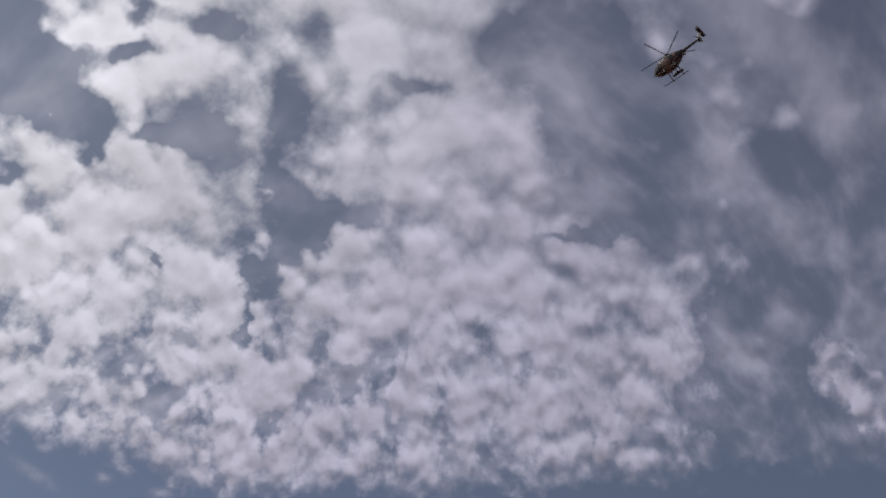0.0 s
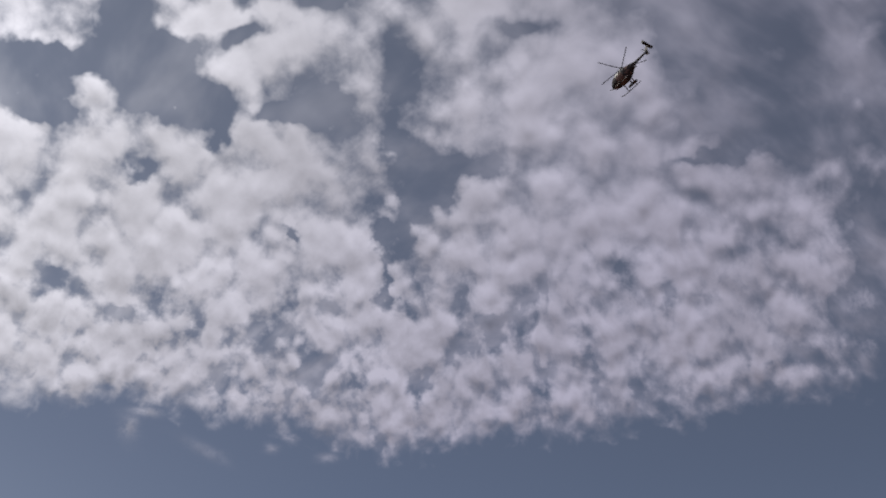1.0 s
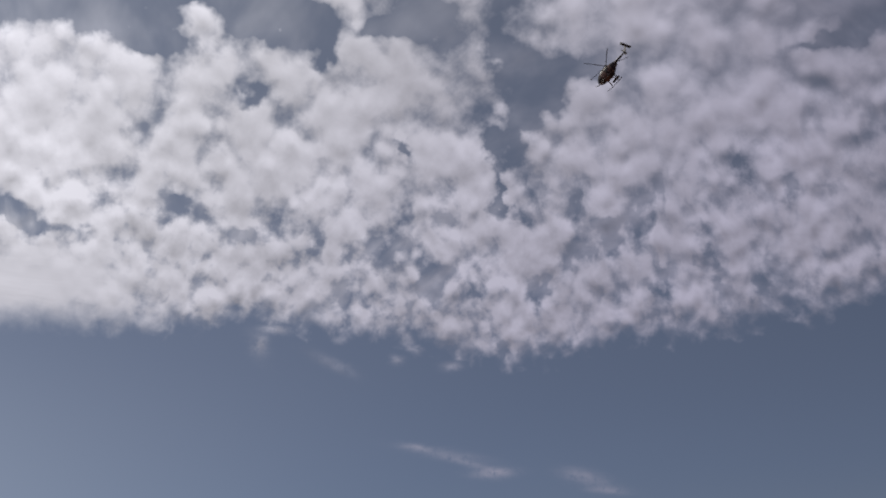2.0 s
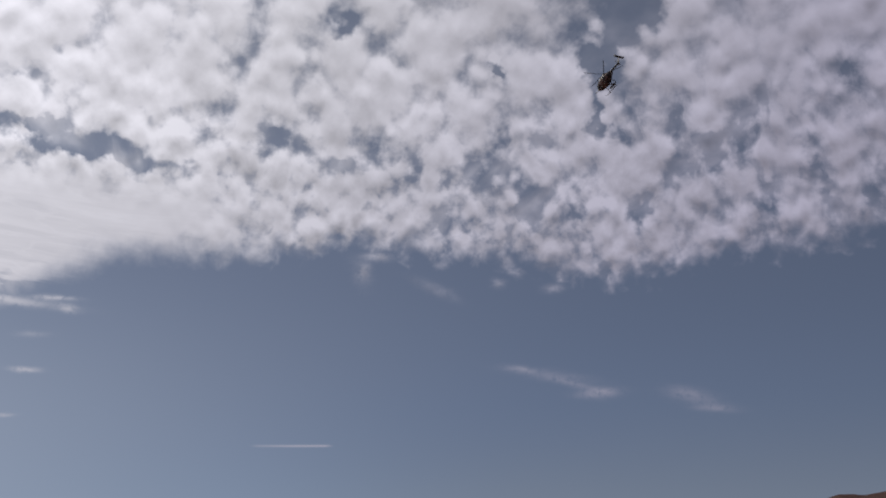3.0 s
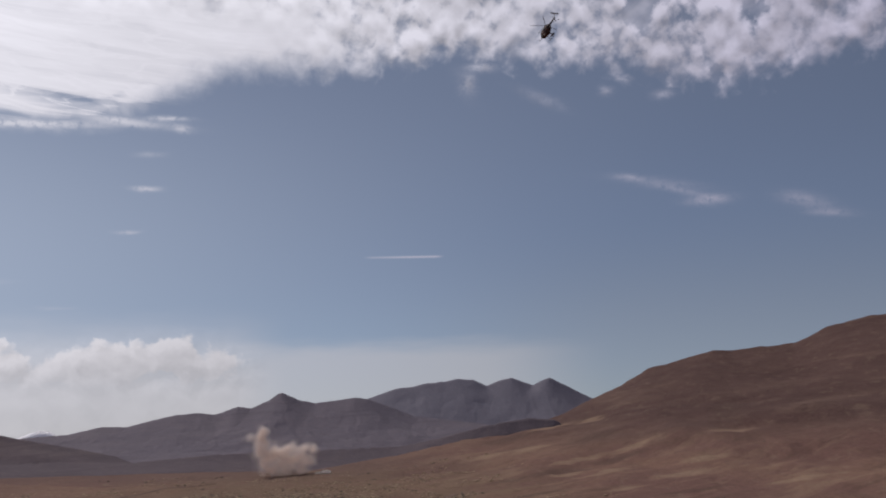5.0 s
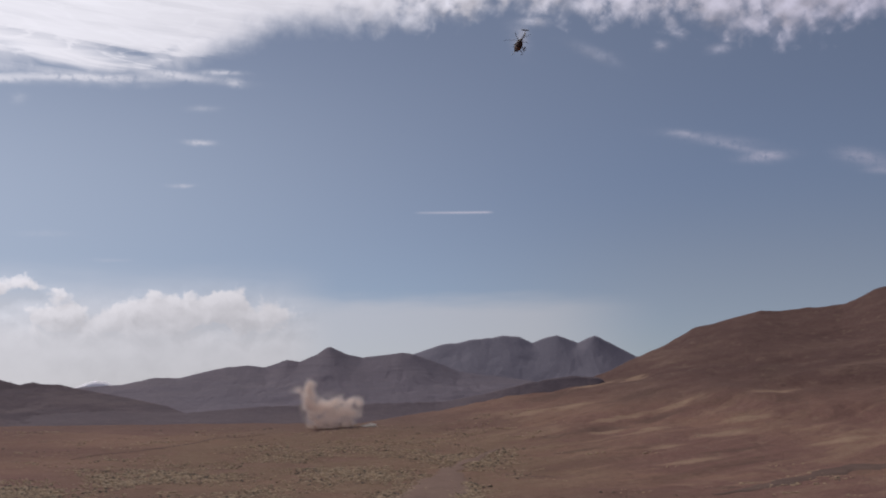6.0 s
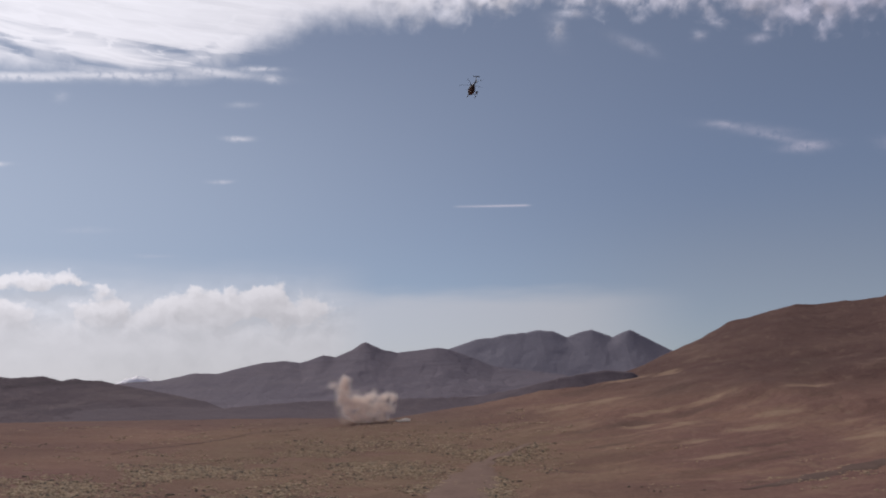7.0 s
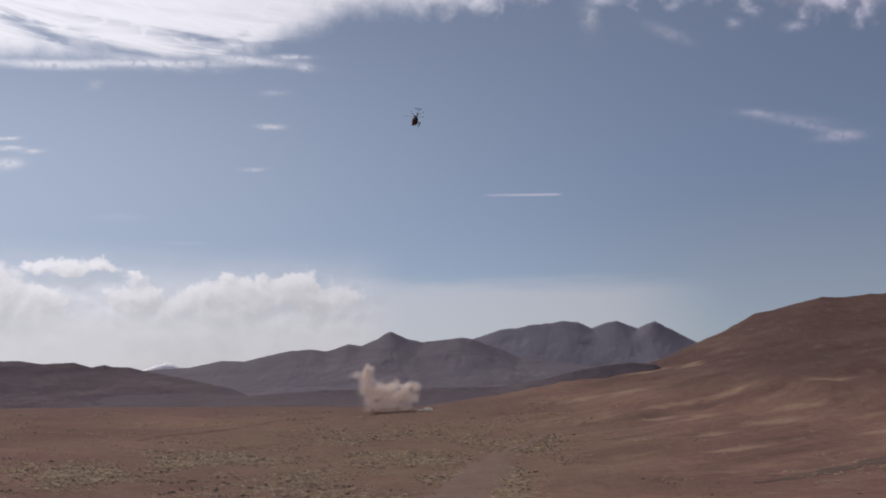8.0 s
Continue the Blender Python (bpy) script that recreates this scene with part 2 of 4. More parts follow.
# thin wisps below the sheet
STRANDS = [
    (-20.81, 15.76, 3.3, 0.22, 4, 1.0), (-15.14, 16.28, 3.51, 0.2, 3, 1.0), (-10.98, 16.72, 2.41, 0.21, -3, 0.9), (-8.39, 16.96, 0.93, 0.12, 0, 0.8), (-7.61, 16.46, 0.46, 0.15, -7, 0.7), (-9.27, 15.07, 0.67, 0.14, 2, 0.3),
    (-9.39, 13.31, 0.61, 0.12, -1, 0.9), (-10.33, 11.01, 0.54, 0.09, 4, 0.7), (-18.6, 14.92, 0.34, 0.23, 7, 0.2), (-22.8, 11.88, 0.58, 0.07, 5, 1.0), (-22.51, 11.4, 0.59, 0.11, 2, 0.9), (-21.43, 11.31, 0.48, 0.09, 7, 0.8),
    (-22.6, 10.63, 0.64, 0.25, 10, 1.0), (-13.69, 7.03, 0.87, 0.09, 2, 0.2), (-17.02, 8.24, 1.13, 0.15, 2, 0.15),
]
WISPS = [
    (18.53, 13.19, 2.12, 0.26, -10, 0.28), (20.98, 12.14, 0.98, 0.22, -1, 0.8), (16.84, 13.59, 0.69, 0.15, -9, 0.5), (19.63, 12.7, 1.39, 0.17, -15, 0.35), (26.15, 11.53, 1.27, 0.35, -18, 0.35), (27.07, 10.95, 0.97, 0.15, -7, 0.45),
    (25.47, 11.89, 0.85, 0.29, -6, 0.3), (8.18, 19.06, 0.46, 0.37, 79, 0.5), (11.98, 18.13, 1.15, 0.26, -24, 0.22), (15.85, 18.22, 0.35, 0.23, -7, 0.5), (18.95, 17.85, 0.51, 0.22, 4, 0.55), (8.97, 19.83, 0.68, 0.2, -3, 0.7),
    (7.99, 18.92, 0.92, 0.44, -60, 0.1), (12.89, 17.81, 0.79, 0.3, -22, 0.1),
]
trail_line = N.m("DIVIDE", N.m("SUBTRACT", el, 9.79), 0.055)
trail = N.m("MULTIPLY", N.step(N.m("ABSOLUTE", N.m("SUBTRACT", az, 4.35)), 2.3, 1.7), N.m("POWER", 0.36788, N.m("MULTIPLY", trail_line, trail_line)))
trail = N.m("MULTIPLY", trail, N.step(az, 1.8, 5.0, 0.25, 0.75))
wisps = N.m("MULTIPLY", N.m("ADD", N.blobs(drift, STRANDS), N.blobs(drift, WISPS)), N.step(N.noise(place, 2.6, 4.0, 0.6), 0.15, 0.55), clamp=True)

# bank of cumulus over the mountains, fading into a pale veil
BANK = [
    (-19.6, 5.6, 3.0, 0.5, 0.8), (-21.4, 3.9, 2.4, 1.0, 0.8), (-16.0, 4.0, 1.5, 1.0, 0.85), (-12.8, 3.8, 1.7, 1.0, 0.8), (-10.0, 4.5, 2.2, 1.3, 0.9), (-7.6, 4.6, 1.6, 1.2, 0.8), (-5.0, 4.1, 1.5, 1.1, 0.85),
    (-25.0, 3.6, 3.0, 1.9, 0.9), (-14.0, 1.0, 14.0, 2.2, 0.9), (-34.0, 4.0, 8.0, 2.6, 0.8),
]


def heaps(at):
    """Density of the cumulus bank: the body of each heap, with round heads growing out of it."""
    boil = N.v("SUBTRACT", N.noise(at, 0.5, 3.0, 0.5, color=True), (0.5, 0.5, 0.5))
    fret = N.v("SUBTRACT", N.noise(at, 2.6, 3.0, 0.55, color=True), (0.5, 0.5, 0.5))
    spot = N.v("ADD", N.v("ADD", at, N.v("MULTIPLY", boil, (2.2, 1.8, 0.0))), N.v("MULTIPLY", fret, (0.55, 0.5, 0.0)))
    heads = N.cells(N.v("MULTIPLY", spot, (1.0, 1.35, 1.0)), 0.62, 0.6, 2.0)
    body = N.blobs(spot, BANK)
    return N.m("ADD", body, N.m("MULTIPLY", N.m("MULTIPLY", N.m("SUBTRACT", 0.95, heads), 0.75), N.step(body, 0.05, 0.4)))


bank_cover = heaps(place)
bank_sunward = heaps(N.v("ADD", place, (-0.28, 0.42, 0.0)))
sharp = N.step(az, -1.6, -5.2)
layer_top = N.m("ADD", el, N.m("MULTIPLY", N.m("SUBTRACT", N.noise(N.v("MULTIPLY", place, (0.22, 1.0, 1.0)), 0.9, 3.0, 0.5), 0.5), 1.2))
layer = N.m("MULTIPLY", N.step(layer_top, 5.7, 4.3), N.step(az, 16.0, 8.0, 0.0, 0.56))
mist = N.step(layer_top, 7.4, 2.6, 0.0, 0.84)
heap = N.m("MULTIPLY", N.step(bank_cover, 0.26, 0.82), N.step(el, 1.0, 4.5, 0.7, 0.92))
bank = N.mixf(sharp, layer, N.m("MAXIMUM", mist, heap))

# brightness of the cloud: brighter towards the sun, greyer in its thick middles
sunward = heading(SUN_AZ, SUN_EL)
glow = N.m("MAXIMUM", N.v("DOT_PRODUCT", way, tuple(sunward)), 0.0)
bright = N.m("ADD", 0.305, N.m("MULTIPLY", N.m("POWER", glow, 4.0), 0.78))
shade = N.m("ADD", 1.0, N.m("MULTIPLY", N.m("SUBTRACT", density, toward_sun), 1.0))
shade = N.m("SUBTRACT", shade, N.step(cover, 0.85, 1.6, 0.0, 0.2))
shade = N.m("MULTIPLY", shade, N.m("ADD", 0.60, N.m("MULTIPLY", N.noise(q, 12.0, 4.0, 0.55, 0.3), 0.80)))
shade = N.m("MINIMUM", N.m("MAXIMUM", shade, 0.55), 1.25)
shade = N.mixf(combed, shade, N.m("ADD", N.m("ADD", 0.86, N.m("MULTIPLY", combs, 0.26)), N.m("MULTIPLY", ropes, 0.03)))
shade = N.mixf(N.step(el, 17.0, 15.6), shade, 1.0)
high_color = N.scale(N.mix(N.step(glow, 0.45, 0.85), (1.04, 1.0, 1.27, 1.0), (1.0, 0.985, 1.08, 1.0)), N.m("MULTIPLY", bright, shade))
relief = N.m("MULTIPLY", N.m("MINIMUM", N.m("MAXIMUM", N.m("SUBTRACT", bank_cover, bank_sunward), -0.35), 0.5), N.step(el, 1.5, 3.8, 0.08, 0.42))
bank_shade = N.m("ADD", N.m("ADD", 1.10, N.m("MULTIPLY", relief, sharp)), N.step(bank_cover, 0.5, 1.5, 0.06, -0.08))
bank_color = N.scale((1.02, 0.985, 1.05), N.m("MULTIPLY", bright, bank_shade))

air = N.put("ShaderNodeTexSky", sky_type="NISHITA", sun_disc=False, sun_elevation=radians(SUN_EL), sun_rotation=radians(SUN_AZ), altitude=3500.0, air_density=1.0, dust_density=2.2, ozone_density=1.0)
pale = N.put("ShaderNodeHueSaturation")
N.feed(pale.inputs["Saturation"], N.m("MULTIPLY", N.step(el, 8.0, 32.0, 0.70, 0.56), N.m("SUBTRACT", 1.0, N.m("MULTIPLY", N.step(az, 0.0, 18.0, 0.0, 0.22), N.step(el, 12.0, 5.0)))))
N.feed(pale.inputs["Value"], N.m("MULTIPLY", N.step(el, 12.0, 34.0, 1.0, 1.18), N.m("SUBTRACT", 1.0, N.m("MULTIPLY", N.step(az, 0.0, 18.0, 0.0, 0.13), N.step(el, 14.0, 5.0)))))
N.feed(pale.inputs["Color"], air.outputs[0])
sky_light = N.put("ShaderNodeBackground", N.v("MULTIPLY", pale.outputs[0], (0.955, 0.985, 1.10)), 0.044)
low_light = N.put("ShaderNodeBackground", bank_color, 1.0)
high_light = N.put("ShaderNodeBackground", high_color, 1.0)
# thin high haze that brightens towards the sun
haze_light = N.put("ShaderNodeBackground", N.scale((0.90, 0.98, 1.13), bright), 1.0)
hazy = N.put("ShaderNodeMixShader", N.m("MULTIPLY", N.step(glow, 0.5, 1.0, 0.0, 0.74), N.step(el, 21.0, 6.0, 0.12, 1.0)), sky_light.outputs[0], haze_light.outputs[0])
mix1 = N.put("ShaderNodeMixShader", bank, hazy.outputs[0], low_light.outputs[0])
veil = N.m("MAXIMUM", N.m("MAXIMUM", high, trail), N.m("MULTIPLY", wisps, 0.78))
mix2 = N.put("ShaderNodeMixShader", veil, mix1.outputs[0], high_light.outputs[0])
N.put("ShaderNodeOutputWorld", mix2.outputs[0])

sun = new("sun", bpy.data.lights.new("sun", "SUN"))
sun.data.energy, sun.data.angle, sun.data.color = 2.0, radians(0.6), (1.0, 0.93, 0.84)
sun.matrix_world = look(sunward * 1000, (0, 0, 0))

# ================= materials =================


def material(name):
    mat = bpy.data.materials.new(name)
    mat.use_nodes = True
    return mat, Nodes(mat.node_tree)


def finish(n, color, rough=0.9, metal=0.0, bump=None, bump_size=0.1, **more):
    bsdf = n.put("ShaderNodeBsdfPrincipled")
    n.feed(bsdf.inputs["Base Color"], color)
    n.feed(bsdf.inputs["Roughness"], rough)
    n.feed(bsdf.inputs["Metallic"], metal)
    if rough == 0.95:
        bsdf.inputs["Specular IOR Level"].default_value = 0.05
    for key, value in more.items():
        n.feed(bsdf.inputs[key.replace("_", " ")], value)
    if bump is not None:
        b = n.put("ShaderNodeBump")
        b.inputs["Distance"].default_value = bump_size
        n.feed(b.inputs["Height"], bump)
        n.feed(bsdf.inputs["Normal"], b.outputs[0])
    n.put("ShaderNodeOutputMaterial", bsdf.outputs[0])
    return bsdf


# middle of the plan of the land: under the lens where it looks over the plain
MID_X, MID_Y = 7.0, -10.0


def soil(name, colors, patch=140.0, streak=3.0, bump=1.5, drifts=0.0, pale=(0.2, 0.14, 0.09)):
    """Bare rock and scree: drifts of three soils at the scale of a field, pale and dark bands across the flanks, stones
    at a small one.
    """
    mat, n = material(name)
    p = n.put("ShaderNodeNewGeometry").outputs["Position"]
    wide = n.noise(n.v("MULTIPLY", p, (1 / patch, streak / patch, 1 / patch)), 1.0, 5.0, 0.6, 0.4)
    mid = n.noise(n.v("MULTIPLY", p, (1.0, 1.6, 1.0)), 0.022, 5.0, 0.65)
    small = n.noise(p, 0.13, 4.0, 0.7)
    c = n.mix(n.step(wide, 0.38, 0.62), (*colors[0], 1), (*colors[1], 1))
    c = n.mix(n.step(mid, 0.5, 0.72), c, (*colors[2], 1))
    px, py, pz = n.split(p)
    band = n.noise(n.xyz(n.m("MULTIPLY", px, 0.0020), n.m("MULTIPLY", py, 0.0020), n.m("MULTIPLY", n.m("SUBTRACT", pz, n.m("MULTIPLY", px, 0.05)), 0.035)), 1.0, 5.0, 0.6, 0.5)
    c = n.mix(n.m("MULTIPLY", n.step(band, 0.52, 0.68), drifts), c, (*pale, 1))
    c = n.mix(n.m("MULTIPLY", n.step(band, 0.45, 0.32), drifts), c, (*[k * 0.62 for k in colors[0]], 1))
    value = n.m("ADD", 0.72, n.m("MULTIPLY", small, 0.56))
    c = n.scale(c, value)
    finish(n, c, 0.95, bump=n.m("ADD", n.m("MULTIPLY", mid, 2.0), small), bump_size=bump)
    return mat


RED_SOIL, OCHRE, GRASS = (0.138, 0.078, 0.066), (0.172, 0.103, 0.078), (0.143, 0.094, 0.067)
# patches of other soil: x, y, half length, half width, turn in degrees
PALE_DRIFTS = [
    (725, 3506, 95, 45, 24), (844, 3498, 58, 40, 24), (574, 3143, 80, 50, 30), (648, 2846, 120, 22, 22), (579, 2670, 66, 22, 18), (675, 2630, 95, 18, 18), (833, 2909, 75, 26, 22),
    (1085, 2879, 84, 32, 20), (644, 2411, 60, 26, 15), (816, 2507, 95, 36, 20), (439, 3127, 90, 42, 20), (920, 2632, 84, 22, 20), (660, 2229, 80, 26, 15), (1010, 2330, 90, 24, 18),
]
# the tall entry (1195, 3166) puts a hill gully's shade into the colour
DARK_DRIFTS_AND_SHADE = [
    (560, 2711, 120, 36, 24), (756, 2825, 90, 30, 24), (439, 2677, 50, 22, 20), (762, 2153, 75, 16, 16), (304, 2124, 44, 20, 10), (614, 1890, 40, 20, 30), (1195, 3166, 60, 180, -20),
    (787, 2325, 90, 20, 18), (562, 3423, 120, 60, 24), (764, 3131, 110, 60, 24), (453, 2446, 74, 18, 14),
]
RED_PATCHES = [(-930, 2525, 210, 230, 0), (-1131, 2898, 260, 170, 0), (-426, 1818, 120, 120, 0), (291, 3057, 130, 90, 0), (-601, 1693, 150, 110, 0), (-202, 1774, 100, 70, 0), (388, 1833, 150, 110, 0)]


def patches(n, p, items):
    """How far a place lies inside any of the patches of soil."""
    total = None
    for px, py, rx, ry, turn in items:
        off = n.v("SUBTRACT", p, (px, py, 0.0))
        c, s = math.cos(radians(turn)), math.sin(radians(turn))
        u = n.m("DIVIDE", n.v("DOT_PRODUCT", off, (c, s, 0.0)), rx)
        v = n.m("DIVIDE", n.v("DOT_PRODUCT", off, (-s, c, 0.0)), ry)
        b = n.m("POWER", 0.36788, n.m("ADD", n.m("MULTIPLY", u, u), n.m("MULTIPLY", v, v)))
        total = b if total is None else n.m("MAXIMUM", total, b)
    return total if total is not None else 0.0


def plain_soil():
    """The plain: red-brown soil, an ochre and olive stretch of tussock grass in the middle, drifts of pale and dark soil on the apron."""
    mat, n = material("dry_plain_soil")
    p = n.put("ShaderNodeNewGeometry").outputs["Position"]
    x, y, z = n.split(p)
    wide = n.noise(n.v("MULTIPLY", p, (0.0022, 0.0034, 0.0022)), 1.0, 5.0, 0.6, 0.5)
    mid = n.noise(n.v("MULTIPLY", p, (0.011, 0.016, 0.012)), 1.0, 5.0, 0.65, 0.3)
    small = n.noise(p, 0.10, 5.0, 0.72)
    torn = n.v("ADD", p, n.v("MULTIPLY", n.v("SUBTRACT", n.noise(n.v("MULTIPLY", p, (0.006, 0.012, 0.01)), 1.0, 5.0, 0.65, color=True), (0.5, 0.5, 0.5)), (260.0, 170.0, 0.0)))
    frayed = n.v("ADD", p, n.v("MULTIPLY", n.v("SUBTRACT", n.noise(n.v("MULTIPLY", p, (0.010, 0.024, 0.01)), 1.0, 5.0, 0.65, color=True), (0.5, 0.5, 0.5)), (150.0, 75.0, 0.0)))
    # stretch of grassland, with a wandering border
    off = n.v("MULTIPLY", n.v("SUBTRACT", torn, (-60.0, 2500.0, 0.0)), (1 / 540.0, 1 / 900.0, 0.0))
    grass = n.step(n.v("DOT_PRODUCT", off, off), 1.7, 0.25)
    c = n.mix(n.step(wide, 0.40, 0.62), (*RED_SOIL, 1), (*OCHRE, 1))
    c = n.mix(n.m("MULTIPLY", grass, n.step(mid, 0.28, 0.56)), c, (*GRASS, 1))
    c = n.mix(n.m("MULTIPLY", n.step(mid, 0.58, 0.76), 0.5), c, (0.212, 0.150, 0.104, 1))
    # long drifts on the bare apron, along the foot of the hill
    lean = n.m("SUBTRACT", y, n.m("MULTIPLY", x, 0.55))
    drift = n.noise(n.xyz(n.m("MULTIPLY", x, 0.0024), n.m("MULTIPLY", lean, 0.0085)), 1.0, 5.0, 0.6, 0.7)
    bare = n.step(x, 60.0, 420.0)
    c = n.mix(n.m("MULTIPLY", n.step(drift, 0.50, 0.66), n.m("MULTIPLY", bare, 0.5)), c, (0.225, 0.150, 0.107, 1))
    c = n.mix(n.m("MULTIPLY", n.step(drift, 0.46, 0.33), n.m("MULTIPLY", bare, 0.55)), c, (0.105, 0.064, 0.050, 1))
    # darker red high on the hill: its soil, deepened further by painted shade
    high = n.step(n.m("ADD", z, n.m("MULTIPLY", n.m("SUBTRACT", wide, 0.5), 170.0)), 120.0, 250.0)
    up_hill = n.m("MULTIPLY", high, n.step(x, 180.0, 560.0))
    band = n.noise(n.xyz(n.m("MULTIPLY", x, 0.0022), n.m("MULTIPLY", y, 0.0022), n.m("MULTIPLY", n.m("SUBTRACT", z, n.m("MULTIPLY", x, 0.10)), 0.022)), 1.0, 5.0, 0.6, 0.5)
    hill = n.mix(n.step(wide, 0.35, 0.65), (0.082, 0.049, 0.044, 1), (0.096, 0.058, 0.051, 1))
    hill = n.mix(n.m("MULTIPLY", n.step(band, 0.55, 0.72), 0.55), hill, (0.150, 0.099, 0.078, 1))
    hill = n.mix(n.m("MULTIPLY", n.step(band, 0.45, 0.32), 0.5), hill, (0.062, 0.035, 0.032, 1))
    c = n.mix(up_hill, c, hill)
    c = n.mix(n.m("MULTIPLY", n.m("MINIMUM", patches(n, torn, RED_PATCHES), 1.0), 0.85), c, (0.118, 0.070, 0.058, 1))
    c = n.mix(n.m("MULTIPLY", n.step(patches(n, frayed, PALE_DRIFTS), 0.15, 0.95), 0.62), c, (0.262, 0.182, 0.128, 1))
    c = n.mix(n.m("MULTIPLY", n.step(patches(n, frayed, DARK_DRIFTS_AND_SHADE), 0.15, 0.95), 0.62), c, (0.082, 0.052, 0.044, 1))
    # darker purple-brown towards the far side, blending the plain into the foothills
    far = n.m("MULTIPLY", n.step(n.m("ADD", y, n.m("MULTIPLY", n.m("SUBTRACT", mid, 0.5), 500.0)), 2850.0, 3380.0), n.step(x, 500.0, 0.0))
    c = n.mix(n.m("MULTIPLY", far, 0.6), c, (0.104, 0.068, 0.062, 1))
    tufts = n.step(n.noise(n.v("MULTIPLY", p, (0.045, 0.030, 0.06)), 1.0, 4.0, 0.75), 0.60, 0.72)
    c = n.mix(n.m("MULTIPLY", tufts, n.m("ADD", 0.15, n.m("MULTIPLY", grass, 0.4))), c, (0.090, 0.070, 0.044, 1))
    # worn and grown patches a few steps wide, and grit
    spot = n.noise(n.v("MULTIPLY", p, (0.028, 0.018, 0.03)), 1.0, 4.0, 0.7, 0.4)
    c = n.mix(n.step(spot, 0.52, 0.72, 0.0, 0.45), c, n.scale(c, 0.66))
    c = n.mix(n.step(spot, 0.46, 0.28, 0.0, 0.35), c, (0.195, 0.142, 0.103, 1))
    c = n.scale(c, n.m("ADD", 0.66, n.m("MULTIPLY", small, 0.70)))
    finish(n, c, 0.95, bump=n.m("ADD", n.m("MULTIPLY", mid, 3.0), n.m("ADD", small, n.m("MULTIPLY", spot, 2.0))), bump_size=2.4)
    return mat


PLAIN = plain_soil()
# rock colours of the ranges have aerial haze mixed in, bluer and lighter
ROCK = soil("haze_tinted_purple_grey_rock", [(0.128, 0.112, 0.136), (0.136, 0.118, 0.141), (0.146, 0.125, 0.146)], 420.0, 1.5, 3.0, 0.3, (0.164, 0.142, 0.156))
DARK_ROCK = soil("haze_lifted_dark_soil", [(0.092, 0.074, 0.086), (0.102, 0.080, 0.091), (0.120, 0.093, 0.100)], 340.0, 1.8, 4.0, 0.5, (0.142, 0.112, 0.116))
FOOT_ROCK = soil("haze_tinted_foothill_soil", [(0.104, 0.085, 0.098), (0.110, 0.089, 0.101), (0.122, 0.098, 0.107)], 340.0, 1.8, 2.5, 0.3, (0.124, 0.096, 0.098))
FAR_ROCK = soil("haze_blue_rock", [(0.150, 0.141, 0.172), (0.154, 0.145, 0.176), (0.160, 0.150, 0.180)], 520.0, 1.5, 1.2)
# nearly sky-coloured: the far mountain's haze is put into its base colour
HAZE_PALE_ROCK = soil("haze_pale_far_rock", [(0.80, 0.79, 0.84), (0.82, 0.81, 0.85), (0.84, 0.83, 0.86)], 420.0, 1.5, 4.0)
TRACK = soil("packed_grey_dirt", [(0.146, 0.098, 0.082), (0.160, 0.108, 0.088), (0.126, 0.086, 0.072)], 60.0, 1.0, 0.5)

# ================= land =================


def smooth(lo, hi, v):
    k = min(1.0, max(0.0, (v - lo) / (hi - lo)))
    return k * k * (3 - 2 * k)


def plan(az_deg, r):
    """Place on the plan for a compass angle and a distance from its middle."""
    return MID_X + r * math.sin(radians(az_deg)), MID_Y + r * math.cos(radians(az_deg))


def line_at(table, v):
    """Value between the rows (v, value) of a table."""
    if v <= table[0][0]:
        return table[0][1]
    for (v0, a), (v1, b) in zip(table, table[1:]):
        if v <= v1:
            return a + (b - a) * (v - v0) / (v1 - v0)
    return table[-1][1]


def eased(table, v, w):
    """line_at, averaged over w to each side."""
    return sum(k * line_at(table, v + w * o) for o, k in ((-1.0, 0.15), (-0.5, 0.22), (0.0, 0.26), (0.5, 0.22), (1.0, 0.15)))


# crest of the red-brown hill: compass angle, height angle; its apron runs out on the plain
HILL = [
    (-3.0, -1.75), (-0.1, -1.34), (3.5, -0.80), (6.5, -0.20), (9.5, 0.40), (11.8, 0.98), (14.0, 2.0), (15.3, 2.57), (16.7, 3.36), (18.2, 3.70), (20.1, 4.18),
    (20.9, 4.12), (22.8, 4.26), (24.2, 4.38), (25.7, 5.10), (27.9, 5.57), (29.5, 5.63), (31.2, 6.12), (32.5, 6.0), (36.0, 6.5), (42.0, 5.6), (50.0, 2.0), (54.0, -1.5),
]
HILL_FAR = [(-3.0, 3420.0), (6.5, 3560.0), (11.8, 3850.0), (16.0, 4200.0), (24.0, 4350.0), (54.0, 4350.0)]


def plain_height(r):
    return 0.0553 * 0.5 * ((r - 1600.0) + math.hypot(r - 1600.0, 120.0)) if r < 3500 else 105.0 + 0.01 * (r - 3500.0)


